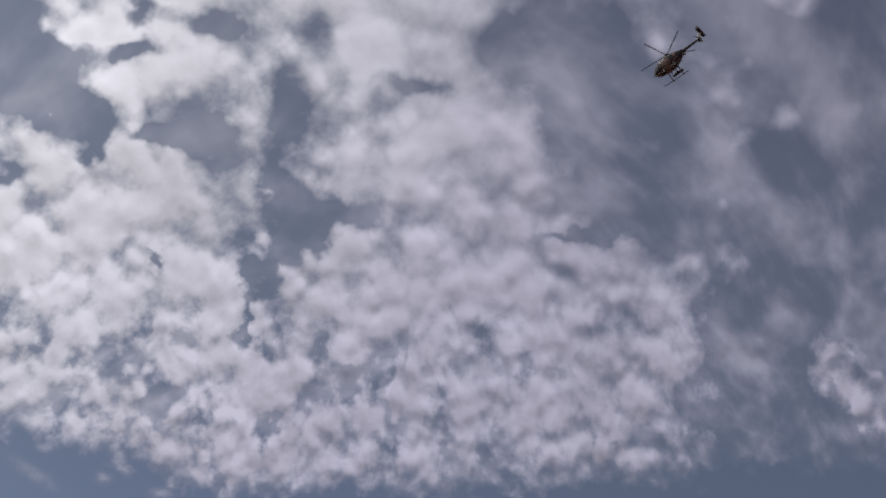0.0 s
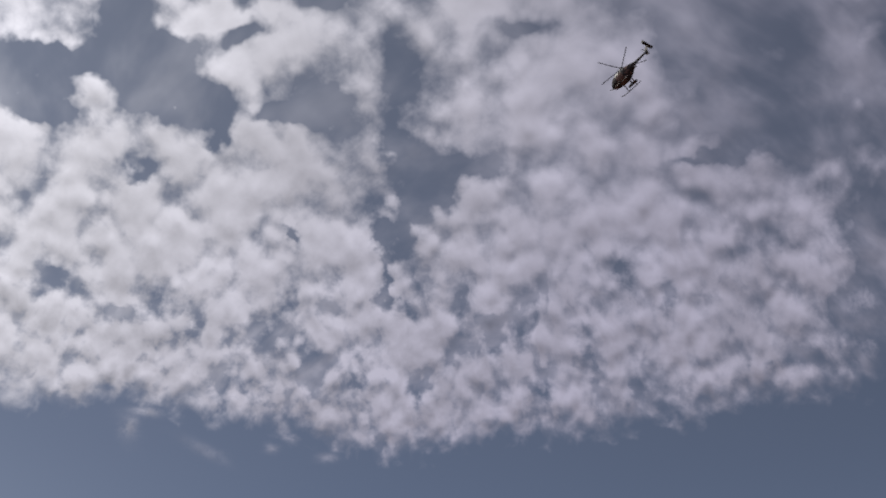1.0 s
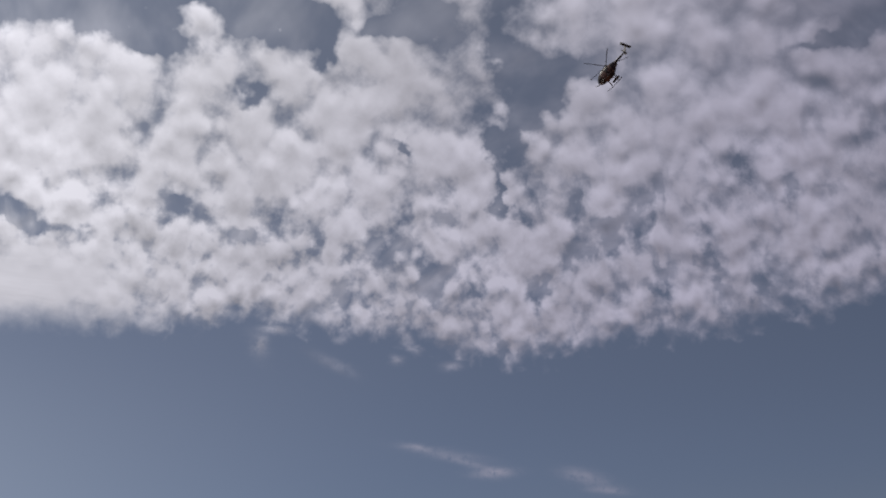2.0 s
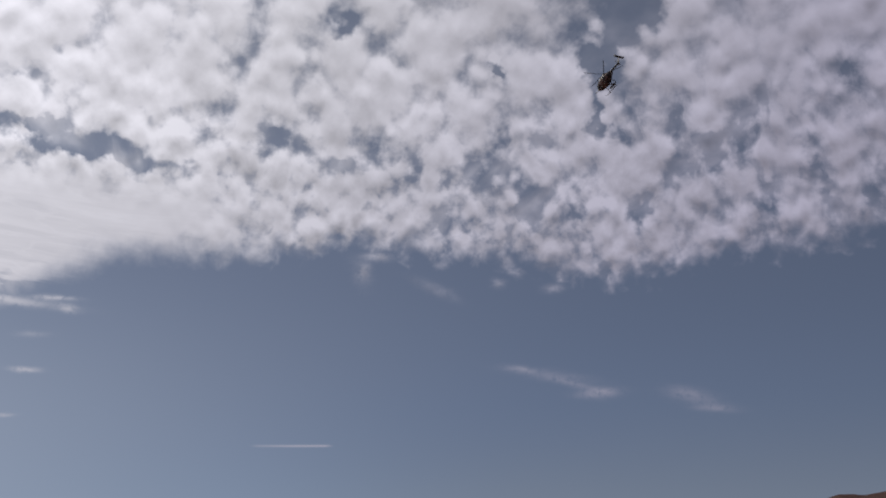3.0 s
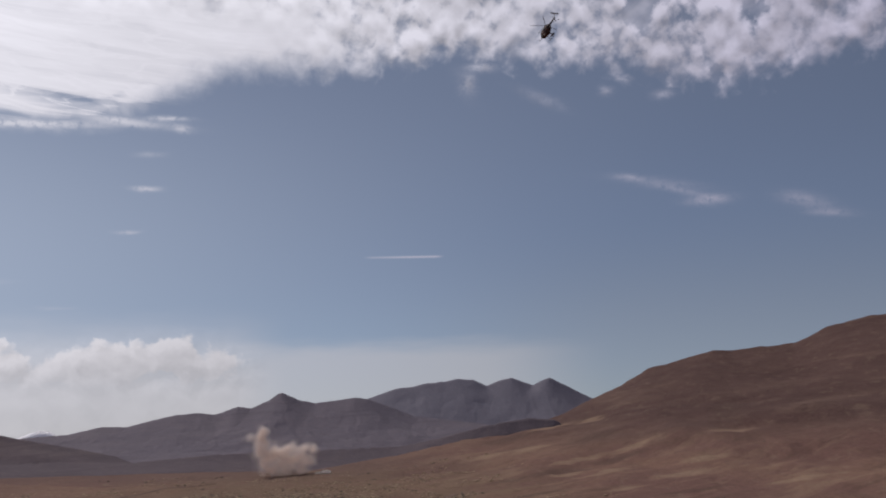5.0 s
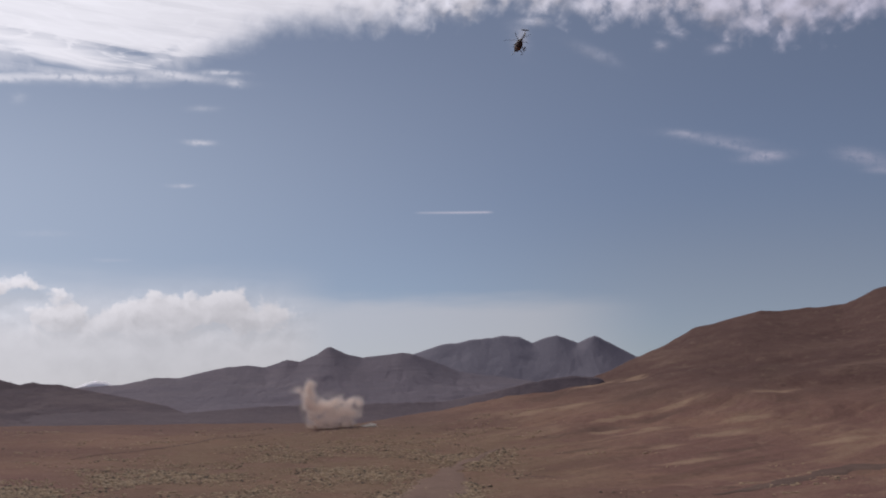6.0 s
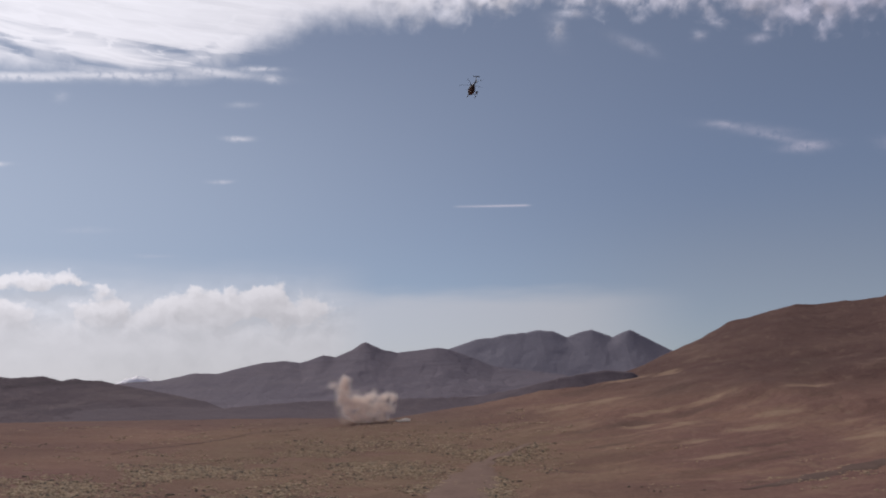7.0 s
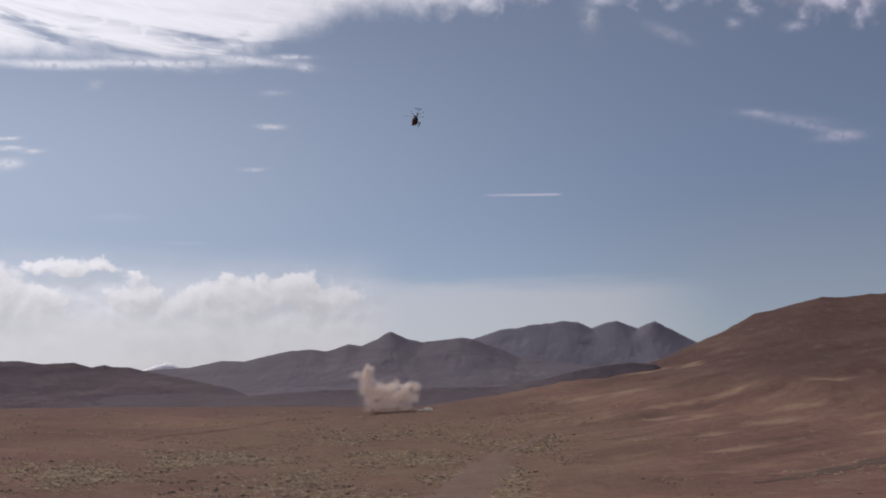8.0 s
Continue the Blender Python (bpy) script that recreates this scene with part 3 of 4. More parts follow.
def land(x, y):
    """Height of the plain and of the long apron that runs up into the hill."""
    x, y = x - MID_X, y - MID_Y
    r = math.hypot(x, y)
    az_deg = math.degrees(math.atan2(x, y))
    z = plain_height(r)
    up = 0.0
    if -3.0 < az_deg < 54.0:
        top_r = line_at(HILL_FAR, az_deg)
        near = 2050.0 + 700.0 * smooth(12.0, -3.0, az_deg)
        f = (r - near) / (top_r - near)
        down = max(0.0, 1 - f)
        el_deg = eased(HILL, az_deg + down * 5.0 * noise.fractal((x / 700, y / 700, 1.0), 0.9, 2.0, 3), 0.1 + 5.0 * down)
        crest = EYE + top_r * math.tan(radians(el_deg + 0.05 * noise.fractal((x / 60, y / 60, 2.0), 0.8, 2.0, 3)))
        if f > 0:
            wob = 0.16 * noise.fractal((x / 620, y / 620, 5.0), 0.9, 2.0, 4)
            rise = (crest - z) * (min(1.0, f) ** (1.75 + wob))
            if f > 1:
                rise = (crest - z) * max(-0.05, 1 - ((f - 1) * 1.8) ** 1.4)
            up = max(0.0, rise)
            # broad spurs and gullies, none at the crest itself
            body = max(0.0, 1 - f) * min(1.0, f * 2.2) * min(1.0, up / 60.0)
            z += body * (40.0 * noise.fractal((x / 380, y / 520, 8.0), 0.9, 2.0, 3) - 44.0 * noise.ridged_multi_fractal((x / 420 + y / 900, y / 700 - x / 900, 2.0), 0.9, 2.1, 4, 1.0, 2.0) * 0.5)
            z += rise
    calm = 1.0 - smooth(3150.0, 3420.0, r) * smooth(12.0, 4.0, az_deg)
    z += (5.0 * noise.fractal((x / 640, y / 640, 3.0), 1.0, 2.0, 4) if r < 3420 else 0.0) * calm
    if y > 0:
        z += 3.0 * noise.fractal((x / 110, y / 150, 7.0), 0.9, 2.0, 4) * (0.25 + 0.75 * calm) * (1.0 if up < 120 else 0.5)
    return z


def on_land(az_deg, r, lift=0.0):
    x, y = plan(az_deg, r)
    return (x, y, land(x, y) + lift)


def sheet_mesh(name, verts, cols, wrap=False):
    """A mesh from a grid of points, row by row."""
    rows = len(verts) // cols
    faces = []
    for i in range(rows - 1):
        for j in range(cols if wrap else cols - 1):
            k = (j + 1) % cols
            faces.append((i * cols + j, i * cols + k, (i + 1) * cols + k, (i + 1) * cols + j))
    me = bpy.data.meshes.new(name)
    me.from_pydata(verts, [], faces)
    me.polygons.foreach_set("use_smooth", [True] * len(me.polygons))
    me.update()
    return me


def make_ground():
    angles = [-30 + 0.16 * i for i in range(413)] + [36.08 + 3 * i for i in range(1, 98)]
    rings = [2.0] + [60.0 * 1.22 ** i for i in range(17)]
    rings += [1520 + 3460 * (i / 270) ** 1.08 for i in range(271)]
    verts = []
    for r in rings:
        for a in angles:
            x, y = plan(a, r)
            verts.append((x, y, land(x, y)))
    me = sheet_mesh("ground", verts, len(angles), wrap=True)
    me.flip_normals()
    me.materials.append(PLAIN)
    return tagged(new("ground", me), "dry red-brown plain with ochre tussock grass", "ground", kind="structure")


def make_range(name, mat, crest, near, top_r, seed, label, power=1.5, relief=0.5, crag=0.03, steps=(460, 70), side=0.06):
    """A mountain range: a crest line of summits and saddles, flanks that run down to the plain, cut by spurs and gullies.
    crest: compass angle and height angle."""
    az0, az1 = crest[0][0], crest[-1][0]
    far = top_r + (top_r - near) * 0.35
    verts = []
    for i in range(steps[1] + 1):
        r = near + (far - near) * i / steps[1]
        f = (r - near) / (top_r - near)
        for j in range(steps[0] + 1):
            k = j / steps[0]
            a = az0 + (az1 - az0) * k
            x, y = plan(a, r)
            base = plain_height(r) - 6.0 - 9.0 * noise.fractal((x / 330, y / 330, seed + 3), 0.9, 2.0, 4) * max(0.0, 1 - 4 * f)
            # the flank leans: spurs wander sideways on their way down
            down = max(0.0, 1 - f)
            bend = down * 3.0 * noise.fractal((x / 420, y / 420, seed), 0.9, 2.0, 3)
            el_deg = eased(crest, a + bend, 0.04 + 2.6 * down) + crag * max(0.0, 1 - 8 * down) * noise.fractal((a * 3.0, seed, 1.0), 0.7, 2.0, 4)
            top = max(0.0, EYE + top_r * math.tan(radians(el_deg)) - base)
            cut = noise.ridged_multi_fractal((x / 300 + y / 1400, y / 520, seed + 5), 0.9, 2.1, 4, 1.0, 2.0) * 0.5
            fine = noise.fractal((x / 90, y / 120, seed + 9), 0.8, 2.0, 4)
            if f <= 1:
                h = top * f ** power
                h *= 1 - relief * (1 - f) * min(1.0, 1.5 * f + 0.3) * cut
                h += min(top * 0.04, 5.0) * fine * min(1.0, 5 * (1 - f))
            else:
                h = top * max(0.0, 1 - ((f - 1) / 0.35) ** 1.3)
            h *= smooth(0, side, k) * smooth(0, side, 1 - k)
            verts.append((x, y, base + h))
    me = sheet_mesh(name, verts, steps[0] + 1)
    me.flip_normals()
    me.materials.append(mat)
    return tagged(new(name, me), label, "mountain", kind="structure")


make_ground()
FAINT = [(-17.5, 0.0), (-15.4, 0.5), (-14.8, 0.74), (-14.4, 0.86), (-13.9, 0.80), (-13.5, 0.57), (-12.0, 0.1)]
make_range("backdrop_faint_mountain", HAZE_PALE_ROCK, FAINT, 4700, 4880, 1.0, "faint mountain, paled by haze in its colour, far behind the dark ranges", steps=(80, 16), crag=0.01)
PEAKS = [
    (-3.0, 1.0), (0.5, 2.0), (2.0, 2.18), (3.5, 2.68), (4.5, 2.76), (4.8, 2.88), (6.2, 3.01), (6.7, 3.12), (7.6, 3.04), (8.28, 2.71), (8.9, 2.96), (9.6, 3.11), (10.1, 2.92), (10.7, 2.69),
    (11.2, 2.92), (11.6, 3.07), (12.4, 2.66), (13.6, 2.0), (15.5, 1.3), (19.0, 0.2),
]
make_range("haze_blue_mountain_range", FAR_ROCK, PEAKS, 4250, 4740, 2.0, "mountain range with three pointed summits, in haze-tinted blue-grey", 1.1, 0.04, 0.02)
MIDDLE = [
    (-19.0, -0.3), (-17.0, 0.2), (-15.4, 0.45), (-14.4, 0.54), (-13.1, 0.61), (-11.5, 0.97), (-10.3, 0.94), (-8.9, 1.29), (-8.0, 1.49), (-6.8, 1.60), (-5.9, 1.49), (-4.8, 1.89), (-4.1, 1.79), (-3.2, 2.18),
    (-2.75, 2.50), (-2.5, 2.58), (-1.64, 2.18), (-0.8, 2.0), (0.5, 2.15), (1.4, 2.26), (2.0, 2.14), (3.2, 1.7), (4.4, 1.21), (6.5, 0.94), (9.0, 0.6), (12.0, -0.3),
]
make_range("dark_mountain_range", ROCK, MIDDLE, 3580, 4480, 3.0, "dark mountain range with one pointed peak, in haze-tinted purple-grey", 1.35, 0.40, 0.02, (560, 110))
LEFT = [
    (-44.0, 0.4), (-38.0, 1.3), (-30.0, 1.1), (-26.0, 0.8), (-22.5, 0.90), (-21.5, 0.93), (-20.4, 0.77), (-18.9, 0.86), (-18.0, 0.61), (-17.4, 0.75), (-17.0, 0.64), (-16.1, 0.62), (-15.4, 0.44),
    (-12.9, -0.05), (-10.0, -0.7), (-6.0, -1.3),
]
make_range("low_dark_ridge", DARK_ROCK, LEFT, 3440, 3980, 4.0, "low dark ridge at the edge of the plain", 1.2, 0.35, 0.02)
SPUR = [(-26.0, -1.5), (-20.0, -1.0), (-14.0, -0.72), (-10.0, -0.85), (-6.0, -0.55), (-2.0, -0.45), (1.0, -0.42), (3.5, -0.35), (5.5, 0.0), (7.7, 0.55), (8.9, 0.78), (10.4, 0.98), (11.8, 0.84), (14.0, 0.2)]
make_range("purple_brown_foothill", FOOT_ROCK, SPUR, 3440, 3640, 5.0, "dark foothill in haze-tinted purple-brown at the edge of the plain", 1.0, 0.5, 0.05, (360, 40))


def make_strip(name, mat, line, label, category, lift=0.35, seed=1.0):
    """A worn strip on the land, with an uneven border. line: compass angle, distance, width."""
    pts = []
    for (a0, r0, w0), (a1, r1, w1) in zip(line, line[1:]):
        for k in range(14):
            f = k / 14
            pts.append((a0 + (a1 - a0) * f, r0 + (r1 - r0) * f, w0 + (w1 - w0) * f))
    pts.append(line[-1])
    flat = [Vector((*plan(a, r), 0)) for a, r, w in pts]
    verts = []
    for i, p in enumerate(flat):
        d = (flat[min(i + 1, len(flat) - 1)] - flat[max(i - 1, 0)]).normalized()
        side = Vector((d.y, -d.x, 0))
        w = pts[i][2] * 0.5
        for k in range(9):
            f = k / 4 - 1
            wob = noise.fractal((p.x / 70, p.y / 70, seed + (9 if f > 0 else 0)), 1.0, 2.0, 4) * w * 1.0 * abs(f)
            c = p + side * (w * f + wob)
            verts.append((c.x, c.y, land(c.x, c.y) + lift * (1.15 - f ** 4)))
    me = sheet_mesh(name, verts, 9)
    me.materials.append(mat)
    return tagged(new(name, me), label, category, kind="structure")


WASH = [(1.2, 1640, 110), (2.4, 1850, 95), (3.2, 2085, 72), (3.8, 2283, 48), (4.8, 2429, 30), (6.2, 2586, 14)]
make_strip("dry_wash", TRACK, WASH, "grey-brown dry wash that winds through the grass", "dry wash", 1.6, 2.0)
GULLY = soil("dark_gully_earth", [(0.092, 0.062, 0.054), (0.110, 0.074, 0.062), (0.074, 0.052, 0.046)], 60.0, 1.0, 0.8)
make_strip("dirt_track", GULLY, [(-15.5, 2560, 2), (-13.4, 2669, 8), (-12.1, 2700, 10), (-11.1, 2746, 10), (-9.4, 2889, 9), (-7.9, 2994, 7), (-6.0, 3060, 2)], "thin dark vehicle track across the plain", "dirt track", 0.9, 3.0)
make_strip("gully", GULLY, [(17.0, 1915, 6), (18.7, 1976, 26), (20.0, 2042, 44), (22.3, 2165, 60), (24.5, 2250, 66), (27.5, 2300, 50)], "dark eroded gully at the foot of the hill", "gully", 1.2, 4.0)

# ================= scrub =================


def leaf_paint(name, color):
    mat, n = material(name)
    p = n.put("ShaderNodeNewGeometry")
    fleck = n.noise(p.outputs["Position"], 0.9, 3.0, 0.7)
    island = p.outputs["Random Per Island"]
    value = n.m("ADD", n.m("MULTIPLY", island, 0.4), n.m("ADD", 0.45, n.m("MULTIPLY", fleck, 0.7)))
    finish(n, n.scale((*color,), value), 0.9, bump=fleck, bump_size=0.6)
    return mat


def wash_line(r):
    """Compass angle and half width of the dry wash at a distance."""
    return line_at([(d, a) for a, d, _w in WASH], r), 0.5 * line_at([(d, w) for _a, d, w in WASH], r)


def scrub_density(a, r):
    """How thick the scrub stands at a compass angle and distance."""
    x, y = r * math.sin(radians(a)), r * math.cos(radians(a))
    drift = noise.fractal((x / 170, y / 230, 11.0), 0.9, 2.0, 3)
    belt = r - (2090 + 22.0 * (a + 16.0))
    left = 1.5 * math.exp(-((a + 15) / 6.5) ** 2 - (belt / 130.0) ** 2)
    middle = 0.9 * math.exp(-((a + 1) / 6.0) ** 2 - ((r - 2350) / 420.0) ** 2)
    near = 0.35 * math.exp(-((a + 6) / 7.0) ** 2 - ((r - 1900) / 160.0) ** 2)
    # metres to the right of the wash: bare bed, thick growth along its banks
    way_az, half = wash_line(r)
    across = (a - way_az) * r / 57.3
    inside = 1.0 if r < 2660 else 0.0
    bed = inside * (1.0 if abs(across) < half else 0.0)
    bank = inside * (1.5 * math.exp(-((across - half - 12) / 16.0) ** 2) + 0.5 * math.exp(-((across + half + 16) / 26.0) ** 2))
    bare = smooth(5.0, 9.0, a) * smooth(60.0, 120.0, across)
    slope = 0.3 * math.exp(-((a - 20.5) / 3.0) ** 2 - ((r - 2060 - 24 * (a - 20.5)) / 45.0) ** 2)
    return max(0.0, (0.07 + left + middle + near + bank) * (1 - 0.93 * bare) + slope) * max(0.0, 0.45 + 1.4 * drift) * (1.0 - bed)


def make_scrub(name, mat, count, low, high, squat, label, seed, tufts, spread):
    """Low growth: squat uneven domes, a few tufts together, sized to fit the camera's view, larger than life."""
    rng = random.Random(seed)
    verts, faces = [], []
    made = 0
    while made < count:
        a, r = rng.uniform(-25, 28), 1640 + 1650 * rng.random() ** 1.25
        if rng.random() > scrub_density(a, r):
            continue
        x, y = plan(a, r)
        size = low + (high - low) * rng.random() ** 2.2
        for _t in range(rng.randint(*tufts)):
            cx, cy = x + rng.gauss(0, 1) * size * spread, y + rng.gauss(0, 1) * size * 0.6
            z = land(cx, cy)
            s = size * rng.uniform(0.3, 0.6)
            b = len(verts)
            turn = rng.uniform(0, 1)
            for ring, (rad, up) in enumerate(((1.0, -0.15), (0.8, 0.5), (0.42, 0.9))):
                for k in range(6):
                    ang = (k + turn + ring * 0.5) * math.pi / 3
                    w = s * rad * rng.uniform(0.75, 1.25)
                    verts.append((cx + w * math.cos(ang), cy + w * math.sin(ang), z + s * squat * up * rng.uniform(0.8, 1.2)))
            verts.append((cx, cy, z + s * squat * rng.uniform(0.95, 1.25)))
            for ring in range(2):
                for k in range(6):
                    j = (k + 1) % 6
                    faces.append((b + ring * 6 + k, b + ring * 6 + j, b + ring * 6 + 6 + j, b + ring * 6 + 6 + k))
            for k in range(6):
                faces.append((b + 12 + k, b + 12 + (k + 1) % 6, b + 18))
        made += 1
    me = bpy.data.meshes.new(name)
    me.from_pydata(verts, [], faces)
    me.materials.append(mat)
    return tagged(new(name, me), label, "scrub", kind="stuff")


make_scrub("dark_shrubs", leaf_paint("dark_shrub_leaf", (0.080, 0.064, 0.046)), 2000, 2.2, 7.5, 0.65, "scattered low dark shrubs on the dry plain", 21, (1, 3), 1.6)
make_scrub("grass_tussocks", leaf_paint("dry_tussock_grass", (0.245, 0.172, 0.106)), 3800, 3.0, 11.0, 0.4, "pale dry tussock grass on the plain, oversized to fit the camera's view", 22, (3, 6), 2.2)

# ================= helicopter =================


def paint(name, colors, rough=0.55, size=1.0):
    """Matt camouflage paint with grime."""
    mat, n = material(name)
    p = n.put("ShaderNodeTexCoord").outputs["Object"]
    patch = n.noise(p, 1.3 / size, 2.0, 0.5, 0.5)
    grime = n.noise(p, 9.0, 4.0, 0.6)
    c = n.mix(n.step(patch, 0.47, 0.53), (*colors[0], 1), (*colors[1], 1))
    c = n.scale(c, n.m("ADD", 0.8, n.m("MULTIPLY", grime, 0.4)))
    finish(n, c, n.m("ADD", rough, n.m("MULTIPLY", grime, 0.2)), bump=grime, bump_size=0.003)
    return mat


def plain_paint(name, color, rough=0.5, metal=0.0):
    mat, n = material(name)
    p = n.put("ShaderNodeTexCoord").outputs["Object"]
    wear = n.noise(p, 6.0, 4.0, 0.6)
    finish(n, n.scale((*color,), n.m("ADD", 0.75, n.m("MULTIPLY", wear, 0.5))), n.m("ADD", rough, n.m("MULTIPLY", wear, 0.2)), metal)
    return mat


CAMO = paint("brown_and_sand_camouflage", [(0.026, 0.019, 0.021), (0.150, 0.088, 0.074)], 0.75)
DARK = plain_paint("dark_olive_paint", (0.030, 0.028, 0.026))
BLADE = plain_paint("black_blade_coating", (0.022, 0.022, 0.024), 0.6)
STEEL = plain_paint("dull_steel", (0.16, 0.15, 0.14), 0.45, 0.8)
FIN_GREY = plain_paint("grey_fin_paint", (0.20, 0.19, 0.18))
GLASS, gn = material("tinted_canopy_glass")
finish(gn, (0.015, 0.018, 0.021, 1), 0.45, Specular_IOR_Level=0.3)


def part(name, bm, mat, parent, label=""):
    """Links a bmesh as one mesh under a thing or a part."""
    bmesh.ops.recalc_face_normals(bm, faces=bm.faces)
    me = bpy.data.meshes.new(name)
    bm.to_mesh(me)
    bm.free()
    me.materials.append(mat)
    me.polygons.foreach_set("use_smooth", [True] * len(me.polygons))
    me.set_sharp_from_angle(angle=radians(38))
    ob = new(name, me)
    ob.parent = parent
    return tagged(ob, label)


def loft(rings, closed=True, caps=True):
    """A skin over rings of points, all with the same count."""
    bm = bmesh.new()
    made = [[bm.verts.new(p) for p in ring] for ring in rings]
    n = len(made[0])
    for a, b in zip(made, made[1:]):
        for i in range(n if closed else n - 1):
            j = (i + 1) % n
            bm.faces.new((a[i], a[j], b[j], b[i]))
    if caps and closed:
        bm.faces.new(made[0])
        bm.faces.new(made[-1])
    return bm


def tube(points, radius, sides=10, ends=True):
    """A round bar along a line of points; radius may be one number or one for each point."""
    points = [Vector(p) for p in points]
    radii = radius if isinstance(radius, (list, tuple)) else [radius] * len(points)
    rings = []
    for i, p in enumerate(points):
        d = (points[min(i + 1, len(points) - 1)] - points[max(i - 1, 0)]).normalized()
        side = d.cross(Vector((0, 0, 1)) if abs(d.z) < 0.9 else Vector((1, 0, 0))).normalized()
        up = side.cross(d)
        rings.append([p + (side * math.cos(a) + up * math.sin(a)) * radii[i] for a in [2 * math.pi * k / sides for k in range(sides)]])
    return loft(rings, caps=ends)


def wing(root, tip, chord_root, chord_tip, thick, along=(0, 1, 0)):
    """A thin tapered aerofoil from root to tip."""
    root, tip, along = Vector(root), Vector(tip), Vector(along).normalized()
    across = along.cross(tip - root).normalized()
    rings = []
    for k in range(6):
        f = k / 5
        c, ch = root.lerp(tip, f), chord_root + (chord_tip - chord_root) * f
        ring = []
        for i in range(12):
            a = 2 * math.pi * i / 12
            u = 0.5 * math.cos(a)
            t = thick * (1 - 0.3 * f) * math.sin(a) * (0.62 + 0.38 * math.cos(a))
            ring.append(c + along * (u * ch) + across * t)
        rings.append(ring)
    return loft(rings)


def span(table, y):
    """A smooth value between the stations of a table of rows (y, a, b, c)."""
    if y >= table[0][0]:
        return table[0][1:]
    for p, s in zip(table, table[1:]):
        if p[0] >= y >= s[0]:
            f = (p[0] - y) / (p[0] - s[0])
            f = f * f * (3 - 2 * f) * 0.5 + f * 0.5
            return tuple(a + (b - a) * f for a, b in zip(p[1:], s[1:]))
    return table[-1][1:]


# stations of the pod: along, half width, middle height, half height
POD = [(2.15, 0.034, -0.22, 0.044), (2.02, 0.305, -0.2, 0.286), (1.75, 0.52, -0.12, 0.506), (1.35, 0.678, -0.02, 0.693), (0.8, 0.768, 0.04, 0.836), (0.2, 0.791, 0.06, 0.902), (-0.4, 0.746, 0.1, 0.858), (-0.95, 0.588, 0.2, 0.682), (-1.45, 0.373, 0.36, 0.462), (-1.85, 0.226, 0.47, 0.275)]


def skin(y, a, out=0.0):
    """A point of the pod's surface: a squarish oval, a = 0 at the right side, 90 at the top."""
    w, mid, h = span(POD, y)
    c, s = math.cos(radians(a)), math.sin(radians(a))
    k = (abs(c) ** 2.5 + abs(s) ** 2.5) ** (-1 / 2.5)
    return Vector(((w + out) * c * k, y, mid + (h + out) * s * k))


def patch(y0, y1, a0, a1, out, lean=0.0):
    """A panel that lies on the pod, with an edge of its own."""
    ny, na = 9, 9
    outer = [[skin(y0 + (y1 - y0) * i / ny + lean * j / na, a0 + (a1 - a0) * j / na, out) for j in range(na + 1)] for i in range(ny + 1)]
    bm = bmesh.new()
    grid = [[bm.verts.new(p) for p in row] for row in outer]
    for i in range(ny):
        for j in range(na):
            bm.faces.new((grid[i][j], grid[i][j + 1], grid[i + 1][j + 1], grid[i + 1][j]))
    ext = bmesh.ops.extrude_face_region(bm, geom=list(bm.faces))
    mid = Vector((0, (y0 + y1) / 2, 0.05))
    for v in [g for g in ext["geom"] if isinstance(g, bmesh.types.BMVert)]:
        v.co += (mid - v.co).normalized() * (out + 0.02)
    return bm


